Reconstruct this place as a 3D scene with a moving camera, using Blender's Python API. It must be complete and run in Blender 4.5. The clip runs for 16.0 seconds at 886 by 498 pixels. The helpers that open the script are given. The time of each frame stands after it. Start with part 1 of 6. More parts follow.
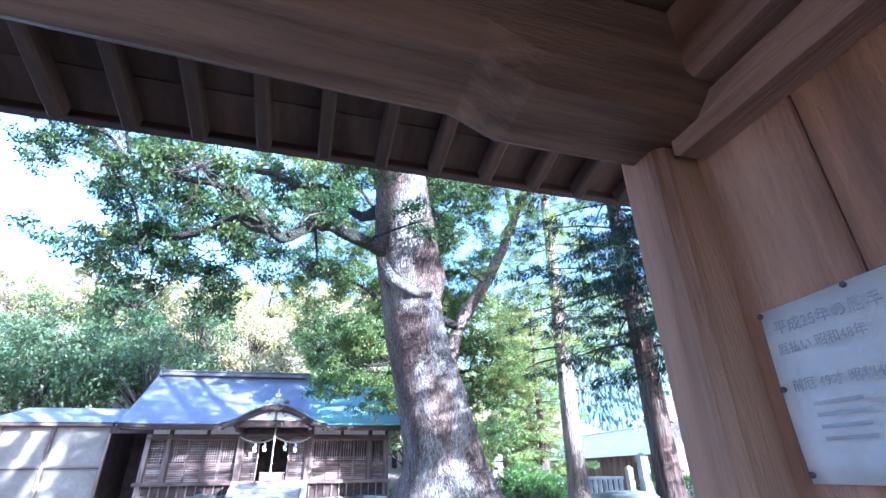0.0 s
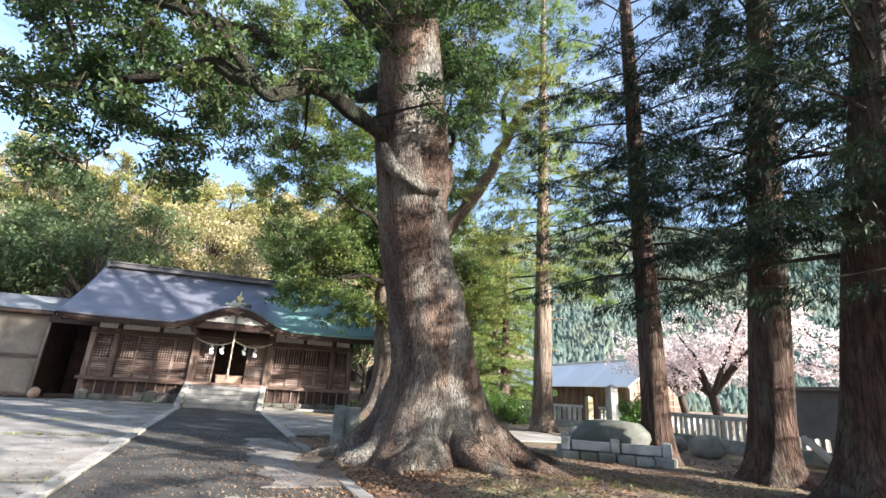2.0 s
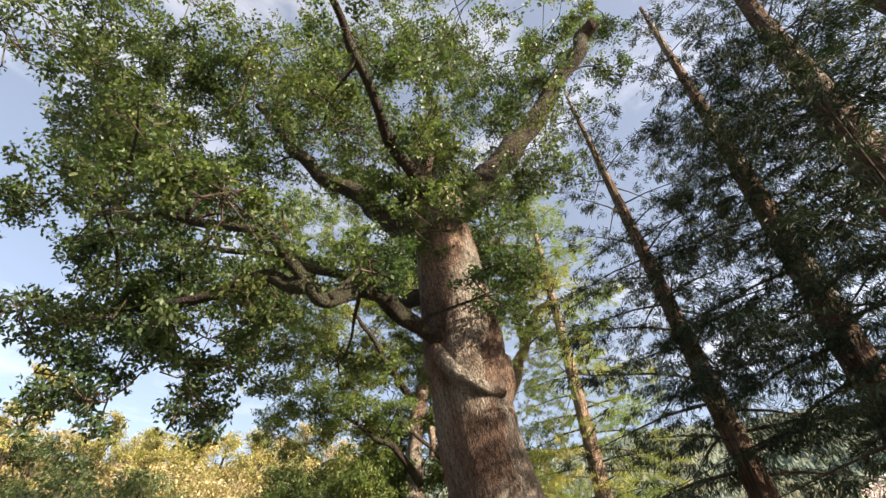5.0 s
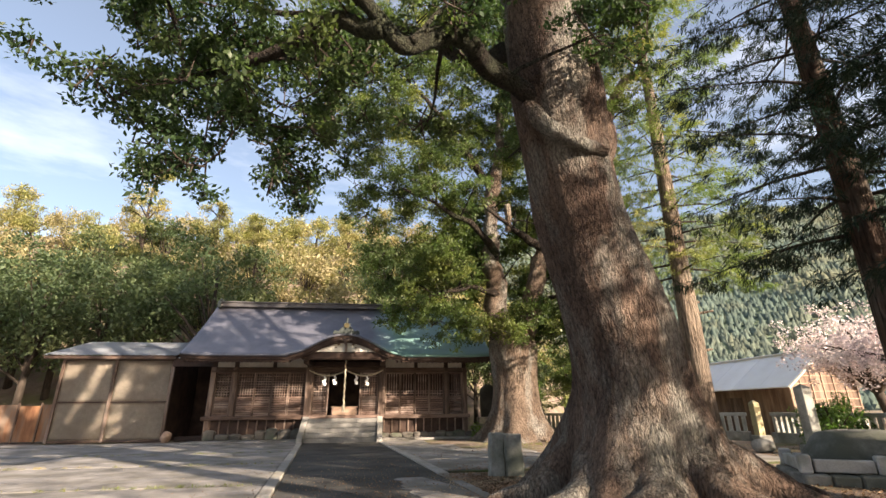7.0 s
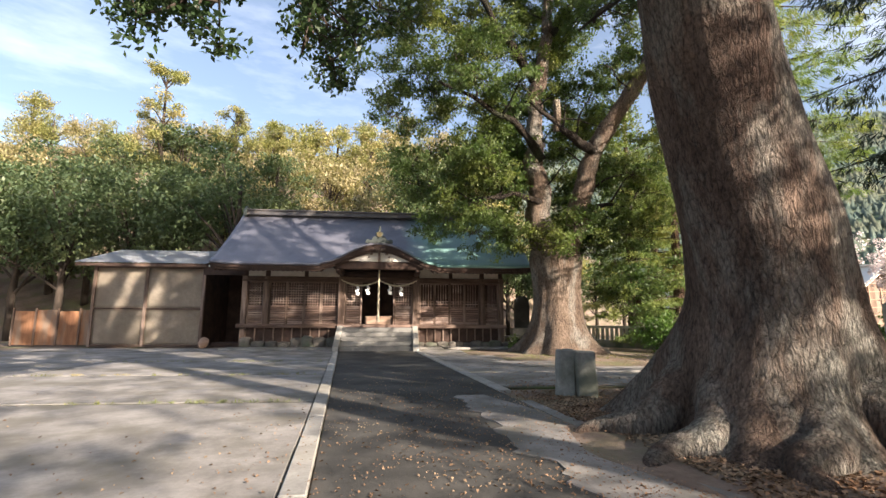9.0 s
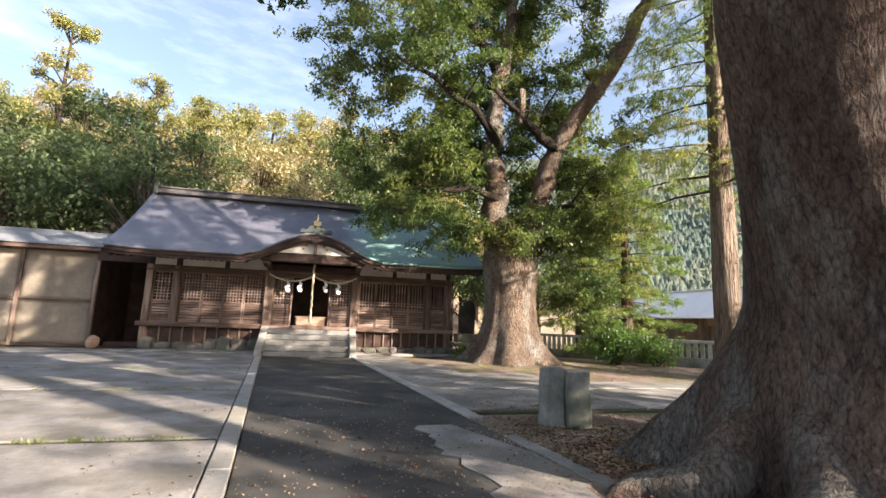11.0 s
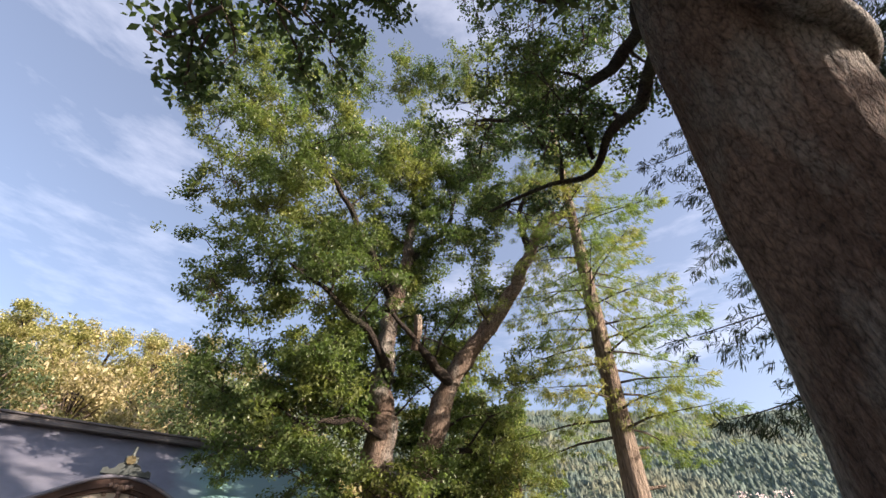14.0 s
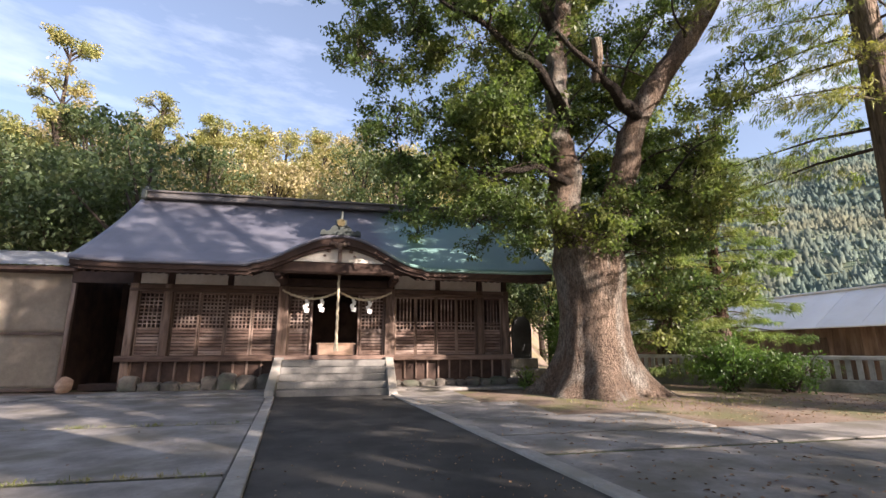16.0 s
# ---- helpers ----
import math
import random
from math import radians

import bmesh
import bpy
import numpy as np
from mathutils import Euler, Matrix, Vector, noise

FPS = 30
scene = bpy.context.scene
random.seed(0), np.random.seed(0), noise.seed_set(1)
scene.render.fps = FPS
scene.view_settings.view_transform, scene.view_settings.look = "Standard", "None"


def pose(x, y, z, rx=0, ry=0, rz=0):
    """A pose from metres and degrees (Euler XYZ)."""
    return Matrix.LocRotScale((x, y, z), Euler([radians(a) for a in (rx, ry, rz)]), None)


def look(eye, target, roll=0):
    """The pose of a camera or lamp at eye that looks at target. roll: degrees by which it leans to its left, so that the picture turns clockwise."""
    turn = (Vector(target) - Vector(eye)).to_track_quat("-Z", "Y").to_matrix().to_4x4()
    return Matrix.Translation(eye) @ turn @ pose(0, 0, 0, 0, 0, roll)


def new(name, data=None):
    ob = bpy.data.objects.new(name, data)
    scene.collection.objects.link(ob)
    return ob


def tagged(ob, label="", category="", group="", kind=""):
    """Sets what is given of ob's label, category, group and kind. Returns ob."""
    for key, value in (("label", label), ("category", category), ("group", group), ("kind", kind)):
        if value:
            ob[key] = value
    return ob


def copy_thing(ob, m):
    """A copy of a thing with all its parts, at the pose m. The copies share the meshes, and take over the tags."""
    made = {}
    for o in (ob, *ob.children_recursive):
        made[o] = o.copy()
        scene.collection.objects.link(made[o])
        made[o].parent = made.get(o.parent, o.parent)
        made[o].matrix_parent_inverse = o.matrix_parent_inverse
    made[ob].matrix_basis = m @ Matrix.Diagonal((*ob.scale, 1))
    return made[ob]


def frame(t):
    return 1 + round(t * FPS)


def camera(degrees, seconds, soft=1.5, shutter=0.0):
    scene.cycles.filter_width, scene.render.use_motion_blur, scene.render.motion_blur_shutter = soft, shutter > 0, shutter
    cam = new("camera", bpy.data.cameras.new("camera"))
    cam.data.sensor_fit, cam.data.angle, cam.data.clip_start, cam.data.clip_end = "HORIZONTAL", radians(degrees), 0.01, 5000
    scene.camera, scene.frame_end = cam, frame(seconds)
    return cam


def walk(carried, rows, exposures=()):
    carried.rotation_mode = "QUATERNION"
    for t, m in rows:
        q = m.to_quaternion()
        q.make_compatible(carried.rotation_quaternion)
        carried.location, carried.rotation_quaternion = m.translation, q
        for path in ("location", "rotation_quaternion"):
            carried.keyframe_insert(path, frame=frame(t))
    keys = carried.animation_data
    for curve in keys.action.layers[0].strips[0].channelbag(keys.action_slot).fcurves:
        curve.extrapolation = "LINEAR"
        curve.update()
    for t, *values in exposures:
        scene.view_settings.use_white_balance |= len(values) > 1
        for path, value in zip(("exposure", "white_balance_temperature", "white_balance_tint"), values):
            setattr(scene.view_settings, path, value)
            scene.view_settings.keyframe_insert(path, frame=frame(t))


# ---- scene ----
cam = camera(87.4, 16.0)
PATH = [
    (0, (1.766, -28.017, 1.403), (2.166, -26.261, 2.273), -0.9),
    (0.5, (1.737, -27.501, 1.327), (2.155, -25.658, 1.98), 0.2),
    (1, (1.57, -27.0, 1.267), (2.042, -25.135, 1.814), 2.3),
    (1.5, (1.394, -26.612, 1.281), (1.925, -24.758, 1.811), 3.3),
    (2, (1.301, -26.166, 1.341), (1.882, -24.345, 1.932), 3.4),
    (2.5, (1.101, -25.879, 1.405), (1.759, -24.181, 2.233), 2.9),
    (3, (0.976, -25.668, 1.477), (1.608, -24.124, 2.579), 0.9),
    (3.5, (0.888, -25.432, 1.468), (1.493, -24.046, 2.777), -3.4),
    (3.7, (0.867, -25.397, 1.454), (1.465, -24.08, 2.835), -5.2),
    (5.8, (0.282, -24.457, 1.261), (0.657, -23.071, 2.653), -2.9),
    (6, (0.269, -24.407, 1.225), (0.645, -22.923, 2.512), -2.1),
    (6.5, (0.232, -24.221, 1.224), (0.597, -22.535, 2.236), -1.1),
    (7, (0.244, -23.889, 1.34), (0.512, -22.019, 1.997), -0.6),
    (7.5, (0.028, -23.43, 1.306), (0.247, -21.492, 1.75), -0.2),
    (8, (-0.13, -23.111, 1.311), (0.062, -21.144, 1.623), 0.2),
    (8.2, (-0.186, -22.962, 1.362), (-0.005, -20.993, 1.668), 0.3),
    (10.3, (-0.553, -20.724, 1.463), (-0.218, -18.773, 1.751), 1.0),
    (10.5, (-0.541, -20.539, 1.468), (-0.168, -18.597, 1.763), 1.3),
    (11, (-0.627, -20.076, 1.497), (-0.156, -18.158, 1.811), 2.0),
    (11.5, (-0.724, -19.639, 1.51), (-0.124, -17.76, 1.84), 2.4),
    (12, (-0.755, -19.189, 1.54), (0.035, -17.429, 2.067), 3.1),
    (12.5, (-0.826, -18.849, 1.444), (0.046, -17.228, 2.224), 3.2),
    (13, (-0.844, -18.692, 1.401), (0.02, -17.168, 2.366), 2.1),
    (13.5, (-0.745, -18.355, 1.403), (0.1, -16.943, 2.54), 0.6),
    (14, (-0.575, -17.814, 1.465), (0.201, -16.48, 2.737), -0.1),
    (14.5, (-0.736, -17.256, 1.444), (-0.051, -15.786, 2.614), 0.9),
    (15, (-0.884, -16.68, 1.456), (-0.29, -15.012, 2.385), 0.5),
    (15.5, (-0.958, -16.157, 1.44), (-0.458, -14.33, 2.08), -0.5),
    (16, (-0.987, -15.63, 1.38), (-0.584, -13.717, 1.799), -0.1),
]
walk(cam, [(t, look(eye, target, roll)) for t, eye, target, roll in PATH],
     [(0, 3.45, 4250, 14), (0.5, 2.75, 4500, 11), (1, 2.35, 4900, 9), (1.5, 2.25, 5400, 8), (2, 2.15, 5700, 9), (3.5, 1.95, 6700, 12), (6, 1.8, 7300, 16),
      (8, 1.55, 6550, 12), (10.5, 1.95, 6450, 14), (12, 1.9, 6500, 14), (14, 1.6, 6500, 19), (15, 1.55, 6400, 20), (16, 1.65, 6350, 20)])

# ---- light ----
SUN_DIR = Vector((0.67, -0.74, 0.39)).normalized()
world = bpy.data.worlds.new("world")
scene.world = world
world.use_nodes = True
wn, wl = world.node_tree.nodes, world.node_tree.links
wn.clear()
sky = wn.new("ShaderNodeTexSky")
sky.sky_type, sky.sun_disc = "NISHITA", False
sky.sun_elevation = math.asin(SUN_DIR.z)
sky.sun_rotation = math.atan2(SUN_DIR.x, SUN_DIR.y)
sky.air_density, sky.dust_density, sky.ozone_density = 1.0, 1.6, 1.0
wco = wn.new("ShaderNodeTexCoord")
wmap = wn.new("ShaderNodeMapping")
wmap.inputs["Scale"].default_value = (1.2, 1.2, 4.5)
wmap.inputs["Rotation"].default_value = (0.25, 0.35, 0.4)
wl.new(wco.outputs["Generated"], wmap.inputs[0])
wno = wn.new("ShaderNodeTexNoise")
wno.inputs["Scale"].default_value, wno.inputs["Detail"].default_value, wno.inputs["Roughness"].default_value = 1.6, 7, 0.6
wl.new(wmap.outputs[0], wno.inputs[0])
wra = wn.new("ShaderNodeValToRGB")
wra.color_ramp.elements[0].position, wra.color_ramp.elements[0].color = 0.50, (0.05, 0.05, 0.05, 1)
wra.color_ramp.elements[1].position, wra.color_ramp.elements[1].color = 0.80, (0.34, 0.34, 0.34, 1)
wl.new(wno.outputs[0], wra.inputs[0])
wmx = wn.new("ShaderNodeMix")
wmx.data_type = "RGBA"
wl.new(wra.outputs[0], wmx.inputs["Factor"])
wl.new(sky.outputs[0], wmx.inputs["A"])
wmx.inputs["B"].default_value = (12.0, 12.2, 12.6, 1)
wbg = wn.new("ShaderNodeBackground")
wbg.inputs["Strength"].default_value = 0.08
wl.new(wmx.outputs["Result"], wbg.inputs[0])
wou = wn.new("ShaderNodeOutputWorld")
wl.new(wbg.outputs[0], wou.inputs[0])
sun = new("sun", bpy.data.lights.new("sun", "SUN"))
sun.data.energy, sun.data.angle, sun.data.color = 5.0, radians(0.55), (1.0, 0.88, 0.72)
sun.matrix_world = look(SUN_DIR * 60, (0, 0, 0))


# ---- materials ----
def mat(name, c1, c2, scale=3.0, stretch=(1, 1, 1), rough=0.8, bump=0.3, c3=None, big=0.35, fine=6.0, metal=0.0, vary=0.0, depth=0.02,
        lo=0.35, hi=0.65, spec=0.3, translucent=0.0, island=False, glow=(1.2, 1.3, 0.68)):
    """Colour from noise at two scales, stains in c3, relief, and a tint that differs from piece to piece."""
    m = bpy.data.materials.new(name)
    m.use_nodes = True
    n, l = m.node_tree.nodes, m.node_tree.links
    n.clear()
    out, bs = n.new("ShaderNodeOutputMaterial"), n.new("ShaderNodeBsdfPrincipled")
    co, mp = n.new("ShaderNodeTexCoord"), n.new("ShaderNodeMapping")
    mp.inputs["Scale"].default_value = stretch
    l.new(co.outputs["Object"], mp.inputs[0])

    def noisy(s, detail=5.0, rgh=0.6):
        t = n.new("ShaderNodeTexNoise")
        t.inputs["Scale"].default_value, t.inputs["Detail"].default_value, t.inputs["Roughness"].default_value = s, detail, rgh
        l.new(mp.outputs[0], t.inputs[0])
        return t.outputs[0]

    def ramp(v, a, b, ca, cb):
        r = n.new("ShaderNodeValToRGB")
        e = r.color_ramp.elements
        e[0].position, e[0].color, e[1].position, e[1].color = a, (*ca, 1), b, (*cb, 1)
        l.new(v, r.inputs[0])
        return r.outputs[0]

    def mix(f, a, b, mode="MIX"):
        x = n.new("ShaderNodeMix")
        x.data_type, x.blend_type = "RGBA", mode
        for v, k in ((f, "Factor"), (a, "A"), (b, "B")):
            if isinstance(v, (int, float)):
                x.inputs[k].default_value = v
            elif isinstance(v, tuple):
                x.inputs[k].default_value = (*v, 1)
            else:
                l.new(v, x.inputs[k])
        return x.outputs["Result"]

    fineness = noisy(scale * fine, 4.0, 0.7)
    col = ramp(noisy(scale), lo, hi, c1, c2)
    col = mix(0.45, col, ramp(fineness, 0.3, 0.7, (0.35, 0.35, 0.35), (0.65, 0.65, 0.65)), "OVERLAY")
    if c3:
        col = mix(ramp(noisy(scale * big, 6.0), 0.48, 0.64, (0, 0, 0), (1, 1, 1)), col, c3)
    if vary:
        if island:
            src = n.new("ShaderNodeNewGeometry").outputs["Random Per Island"]
        else:
            src = n.new("ShaderNodeObjectInfo").outputs["Random"]
        hs = n.new("ShaderNodeHueSaturation")
        mr = n.new("ShaderNodeMapRange")
        mr.inputs["To Min"].default_value, mr.inputs["To Max"].default_value = 1 - vary, 1 + vary
        l.new(src, mr.inputs[0])
        l.new(mr.outputs[0], hs.inputs["Value"])
        l.new(col, hs.inputs["Color"])
        col = hs.outputs[0]
    l.new(col, bs.inputs["Base Color"])
    bs.inputs["Metallic"].default_value = metal
    bs.inputs["Specular IOR Level"].default_value = spec
    rr = n.new("ShaderNodeMapRange")
    rr.inputs["To Min"].default_value, rr.inputs["To Max"].default_value = max(rough - 0.12, 0.05), min(rough + 0.12, 1)
    l.new(fineness, rr.inputs[0])
    l.new(rr.outputs[0], bs.inputs["Roughness"])
    if bump:
        bu = n.new("ShaderNodeBump")
        bu.inputs["Strength"].default_value, bu.inputs["Distance"].default_value = bump, depth
        h = n.new("ShaderNodeMath")
        h.operation = "ADD"
        l.new(fineness, h.inputs[0])
        l.new(noisy(scale * 1.7, 6.0, 0.65), h.inputs[1])
        l.new(h.outputs[0], bu.inputs["Height"])
        l.new(bu.outputs[0], bs.inputs["Normal"])
    surf = bs.outputs[0]
    if translucent:
        tr, ms = n.new("ShaderNodeBsdfTranslucent"), n.new("ShaderNodeMixShader")
        l.new(mix(1.0, col, glow, "MULTIPLY"), tr.inputs[0])
        ms.inputs[0].default_value = translucent
        l.new(surf, ms.inputs[1])
        l.new(tr.outputs[0], ms.inputs[2])
        surf = ms.outputs[0]
    l.new(surf, out.inputs[0])
    return m


def leafmat(name, c1, c2, c3, translucent=0.45, rough=0.45, glow=(1.2, 1.3, 0.68)):
    return mat(name, c1, c2, scale=0.55, bump=0, rough=rough, c3=c3, big=0.6, fine=3.0, vary=0.35, island=True, translucent=translucent, spec=0.4, glow=glow)


def flat(name, c, rough=0.6, metal=0.0):
    return mat(name, tuple(v * 0.88 for v in c), tuple(min(v * 1.1, 1) for v in c), scale=5, rough=rough, bump=0.1, metal=metal)


M_WOOD = mat("weathered_wood", (0.075, 0.048, 0.036), (0.165, 0.112, 0.086), 2.2, (4, 4, 0.5), 0.75, 0.4, (0.26, 0.19, 0.155), vary=0.18)
M_WOODH = mat("weathered_beam", (0.055, 0.034, 0.026), (0.12, 0.077, 0.058), 2.2, (0.5, 4, 4), 0.75, 0.4, (0.17, 0.12, 0.097), vary=0.15)
M_SLAT = mat("slat_wood", (0.105, 0.066, 0.052), (0.22, 0.15, 0.122), 2.5, (0.6, 4, 4), 0.8, 0.4, (0.32, 0.245, 0.21), vary=0.22)
M_FOOT = mat("footing_rock", (0.085, 0.075, 0.066), (0.165, 0.148, 0.128), 2.2, rough=0.92, bump=0.5, c3=(0.10, 0.12, 0.08), fine=8, vary=0.2)
M_RIDGE = mat("ridge_sheet", (0.09, 0.085, 0.09), (0.15, 0.14, 0.14), 1.2, rough=0.55, bump=0.2, c3=(0.22, 0.19, 0.17), metal=0.2)
# darkest wood tone: eaves, porch beams, skirt, and the boards indoors
M_DARK = mat("dark_wood", (0.030, 0.018, 0.014), (0.07, 0.042, 0.032), 2.0, (1, 1, 1), 0.8, 0.3)
M_GATE = mat("gate_timber", (0.075, 0.037, 0.019), (0.165, 0.088, 0.046), 1.6, (5, 0.7, 5), 0.62, 0.35, (0.30, 0.19, 0.135), vary=0.1, spec=0.4)
M_GATEX = mat("gate_beam_timber", (0.055, 0.028, 0.014), (0.18, 0.103, 0.055), 2.6, (0.5, 7, 7), 0.58, 0.8, (0.24, 0.145, 0.082), vary=0.1, spec=0.4)
M_GATEP = mat("gate_panel_timber", (0.095, 0.045, 0.023), (0.22, 0.112, 0.058), 2.2, (6, 6, 0.5), 0.6, 0.6, (0.32, 0.19, 0.115), vary=0.16, spec=0.4)
# gate timber darkened: shade under the gate roof put into the colour
M_GATED = mat("shaded_gate_timber", (0.026, 0.015, 0.010), (0.06, 0.036, 0.025), 1.6, (5, 0.7, 5), 0.75, 0.3, (0.085, 0.055, 0.04), vary=0.25)
M_SOIL = mat("dark_joint_soil", (0.05, 0.045, 0.03), (0.10, 0.09, 0.055), 2.5, rough=0.95, bump=0.6, c3=(0.08, 0.10, 0.035), fine=8)
M_PLASTER = mat("old_plaster", (0.62, 0.57, 0.50), (0.74, 0.70, 0.63), 1.5, rough=0.9, bump=0.15, c3=(0.5, 0.45, 0.38))
M_CONC = mat("old_concrete", (0.18, 0.166, 0.153), (0.33, 0.306, 0.286), 1.3, rough=0.92, bump=0.5, c3=(0.165, 0.151, 0.124), big=0.6, fine=12, vary=0.06, depth=0.01)
M_KERB = mat("kerb_stone", (0.28, 0.262, 0.238), (0.40, 0.378, 0.347), 2.0, rough=0.9, bump=0.35, c3=(0.3, 0.275, 0.23), fine=10, vary=0.12, depth=0.008)
M_ASPH = mat("asphalt", (0.042, 0.040, 0.037), (0.076, 0.071, 0.064), 1.1, rough=0.9, bump=0.6, c3=(0.095, 0.087, 0.078), big=0.5, fine=40, depth=0.006)
M_STEP = mat("step_stone", (0.145, 0.14, 0.132), (0.225, 0.215, 0.20), 2.0, rough=0.9, bump=0.3, c3=(0.16, 0.157, 0.145), fine=10, vary=0.08)
M_EARTH = mat("packed_earth", (0.15, 0.105, 0.078), (0.27, 0.205, 0.16), 0.6, rough=0.95, bump=0.6, c3=(0.16, 0.15, 0.075), big=0.9, fine=16, depth=0.03)
M_STONE = mat("field_stone", (0.20, 0.195, 0.18), (0.34, 0.33, 0.30), 2.2, rough=0.9, bump=0.5, c3=(0.125, 0.132, 0.105), fine=8, vary=0.2)
M_GRANITE = mat("pale_granite", (0.40, 0.39, 0.37), (0.54, 0.53, 0.50), 3.0, rough=0.85, bump=0.35, c3=(0.27, 0.27, 0.23), fine=10, vary=0.12)
M_YELLOW = mat("lichened_post_stone", (0.42, 0.35, 0.20), (0.55, 0.46, 0.27), 2.0, rough=0.9, bump=0.3, c3=(0.33, 0.30, 0.2))
# slab tone lowered for the shade that the tablet stands in
M_SLATE = mat("dark_slab", (0.022, 0.024, 0.026), (0.048, 0.05, 0.053), 2.0, rough=0.6, bump=0.25)
M_TARP = mat("canvas_sheet", (0.40, 0.335, 0.265), (0.50, 0.425, 0.34), 0.7, rough=0.85, bump=0.2, c3=(0.36, 0.30, 0.24), vary=0.05)
M_TIN = mat("tin_roof", (0.52, 0.54, 0.58), (0.64, 0.66, 0.69), 0.8, rough=0.38, bump=0.1, c3=(0.44, 0.45, 0.48), metal=0.2, vary=0.05)
M_WHITEROOF = mat("pale_barn_roof", (0.82, 0.79, 0.77), (0.90, 0.88, 0.86), 0.5, rough=0.4, bump=0.04, c3=(0.80, 0.75, 0.72), vary=0.05, spec=0.6)
M_BARN = mat("barn_boards", (0.12, 0.075, 0.055), (0.22, 0.15, 0.11), 1.5, (3, 3, 0.5), 0.85, 0.3, (0.27, 0.20, 0.155), vary=0.18)
M_GREY = mat("grey_shed_wall", (0.17, 0.17, 0.17), (0.24, 0.235, 0.23), 0.7, rough=0.85, bump=0.15)
M_ROPE = mat("straw_rope", (0.42, 0.36, 0.26), (0.60, 0.53, 0.40), 14, rough=0.9, bump=0.5)
M_PAPER = flat("white_paper", (0.83, 0.83, 0.82), 0.85)
M_INK = flat("grey_ink", (0.30, 0.31, 0.32), 0.8)
M_BRASS = flat("aged_brass", (0.13, 0.105, 0.055), 0.5, 0.6)
M_BRONZE = flat("dark_bronze", (0.07, 0.08, 0.075), 0.5, 0.4)
M_BOX = mat("offering_box_wood", (0.34, 0.22, 0.155), (0.45, 0.31, 0.225), 2.0, (0.6, 4, 4), 0.75, 0.25)
M_RUST = mat("rusted_sheet", (0.19, 0.085, 0.045), (0.33, 0.165, 0.085), 1.5, (3, 1, 0.6), 0.85, 0.25, (0.24, 0.17, 0.125))
M_GRASS = leafmat("weeds", (0.11, 0.14, 0.035), (0.22, 0.24, 0.07), (0.30, 0.24, 0.10), 0.2)
M_LITTER = mat("fallen_leaves", (0.16, 0.085, 0.045), (0.34, 0.21, 0.125), 1.5, rough=0.8, bump=0, c3=(0.42, 0.31, 0.2), vary=0.45, island=True)
# darker, less yellow leaves: the crown's backlit shade is in the colour
M_LEAF1 = leafmat("camphor_leaves", (0.042, 0.078, 0.037), (0.08, 0.12, 0.05), (0.115, 0.145, 0.055), 0.45)
M_LEAF2 = leafmat("camphor_leaves_fresh", (0.07, 0.115, 0.044), (0.135, 0.18, 0.062), (0.235, 0.25, 0.085), 0.45)
# needles near black: the cedars' silhouette against the sky put into the colour
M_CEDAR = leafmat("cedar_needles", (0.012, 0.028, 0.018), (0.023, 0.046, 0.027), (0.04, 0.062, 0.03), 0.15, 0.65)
M_CEDARL = leafmat("light_cedar_needles", (0.11, 0.17, 0.06), (0.20, 0.26, 0.08), (0.30, 0.29, 0.10), 0.35, 0.65)
M_BUSH = leafmat("shrub_leaves", (0.06, 0.12, 0.03), (0.12, 0.20, 0.05), (0.16, 0.24, 0.06), 0.35, 0.4)
M_OAK = leafmat("dark_evergreen_leaves", (0.065, 0.10, 0.05), (0.115, 0.155, 0.075), (0.17, 0.195, 0.09), 0.35)
M_OAKY = leafmat("yellow_green_leaves", (0.19, 0.20, 0.075), (0.32, 0.31, 0.12), (0.37, 0.31, 0.15), 0.35)
M_OAKB = leafmat("budding_tawny_leaves", (0.28, 0.235, 0.135), (0.42, 0.35, 0.205), (0.30, 0.285, 0.145), 0.35)
M_BLOSSOM = leafmat("cherry_blossom", (0.74, 0.62, 0.62), (0.88, 0.80, 0.80), (0.66, 0.55, 0.53), 0.45, 0.6, (1, 1, 1))
M_TWIG = mat("twig_bark", (0.035, 0.026, 0.02), (0.075, 0.058, 0.046), 3, (2, 2, 0.6), 0.9, 0.3)


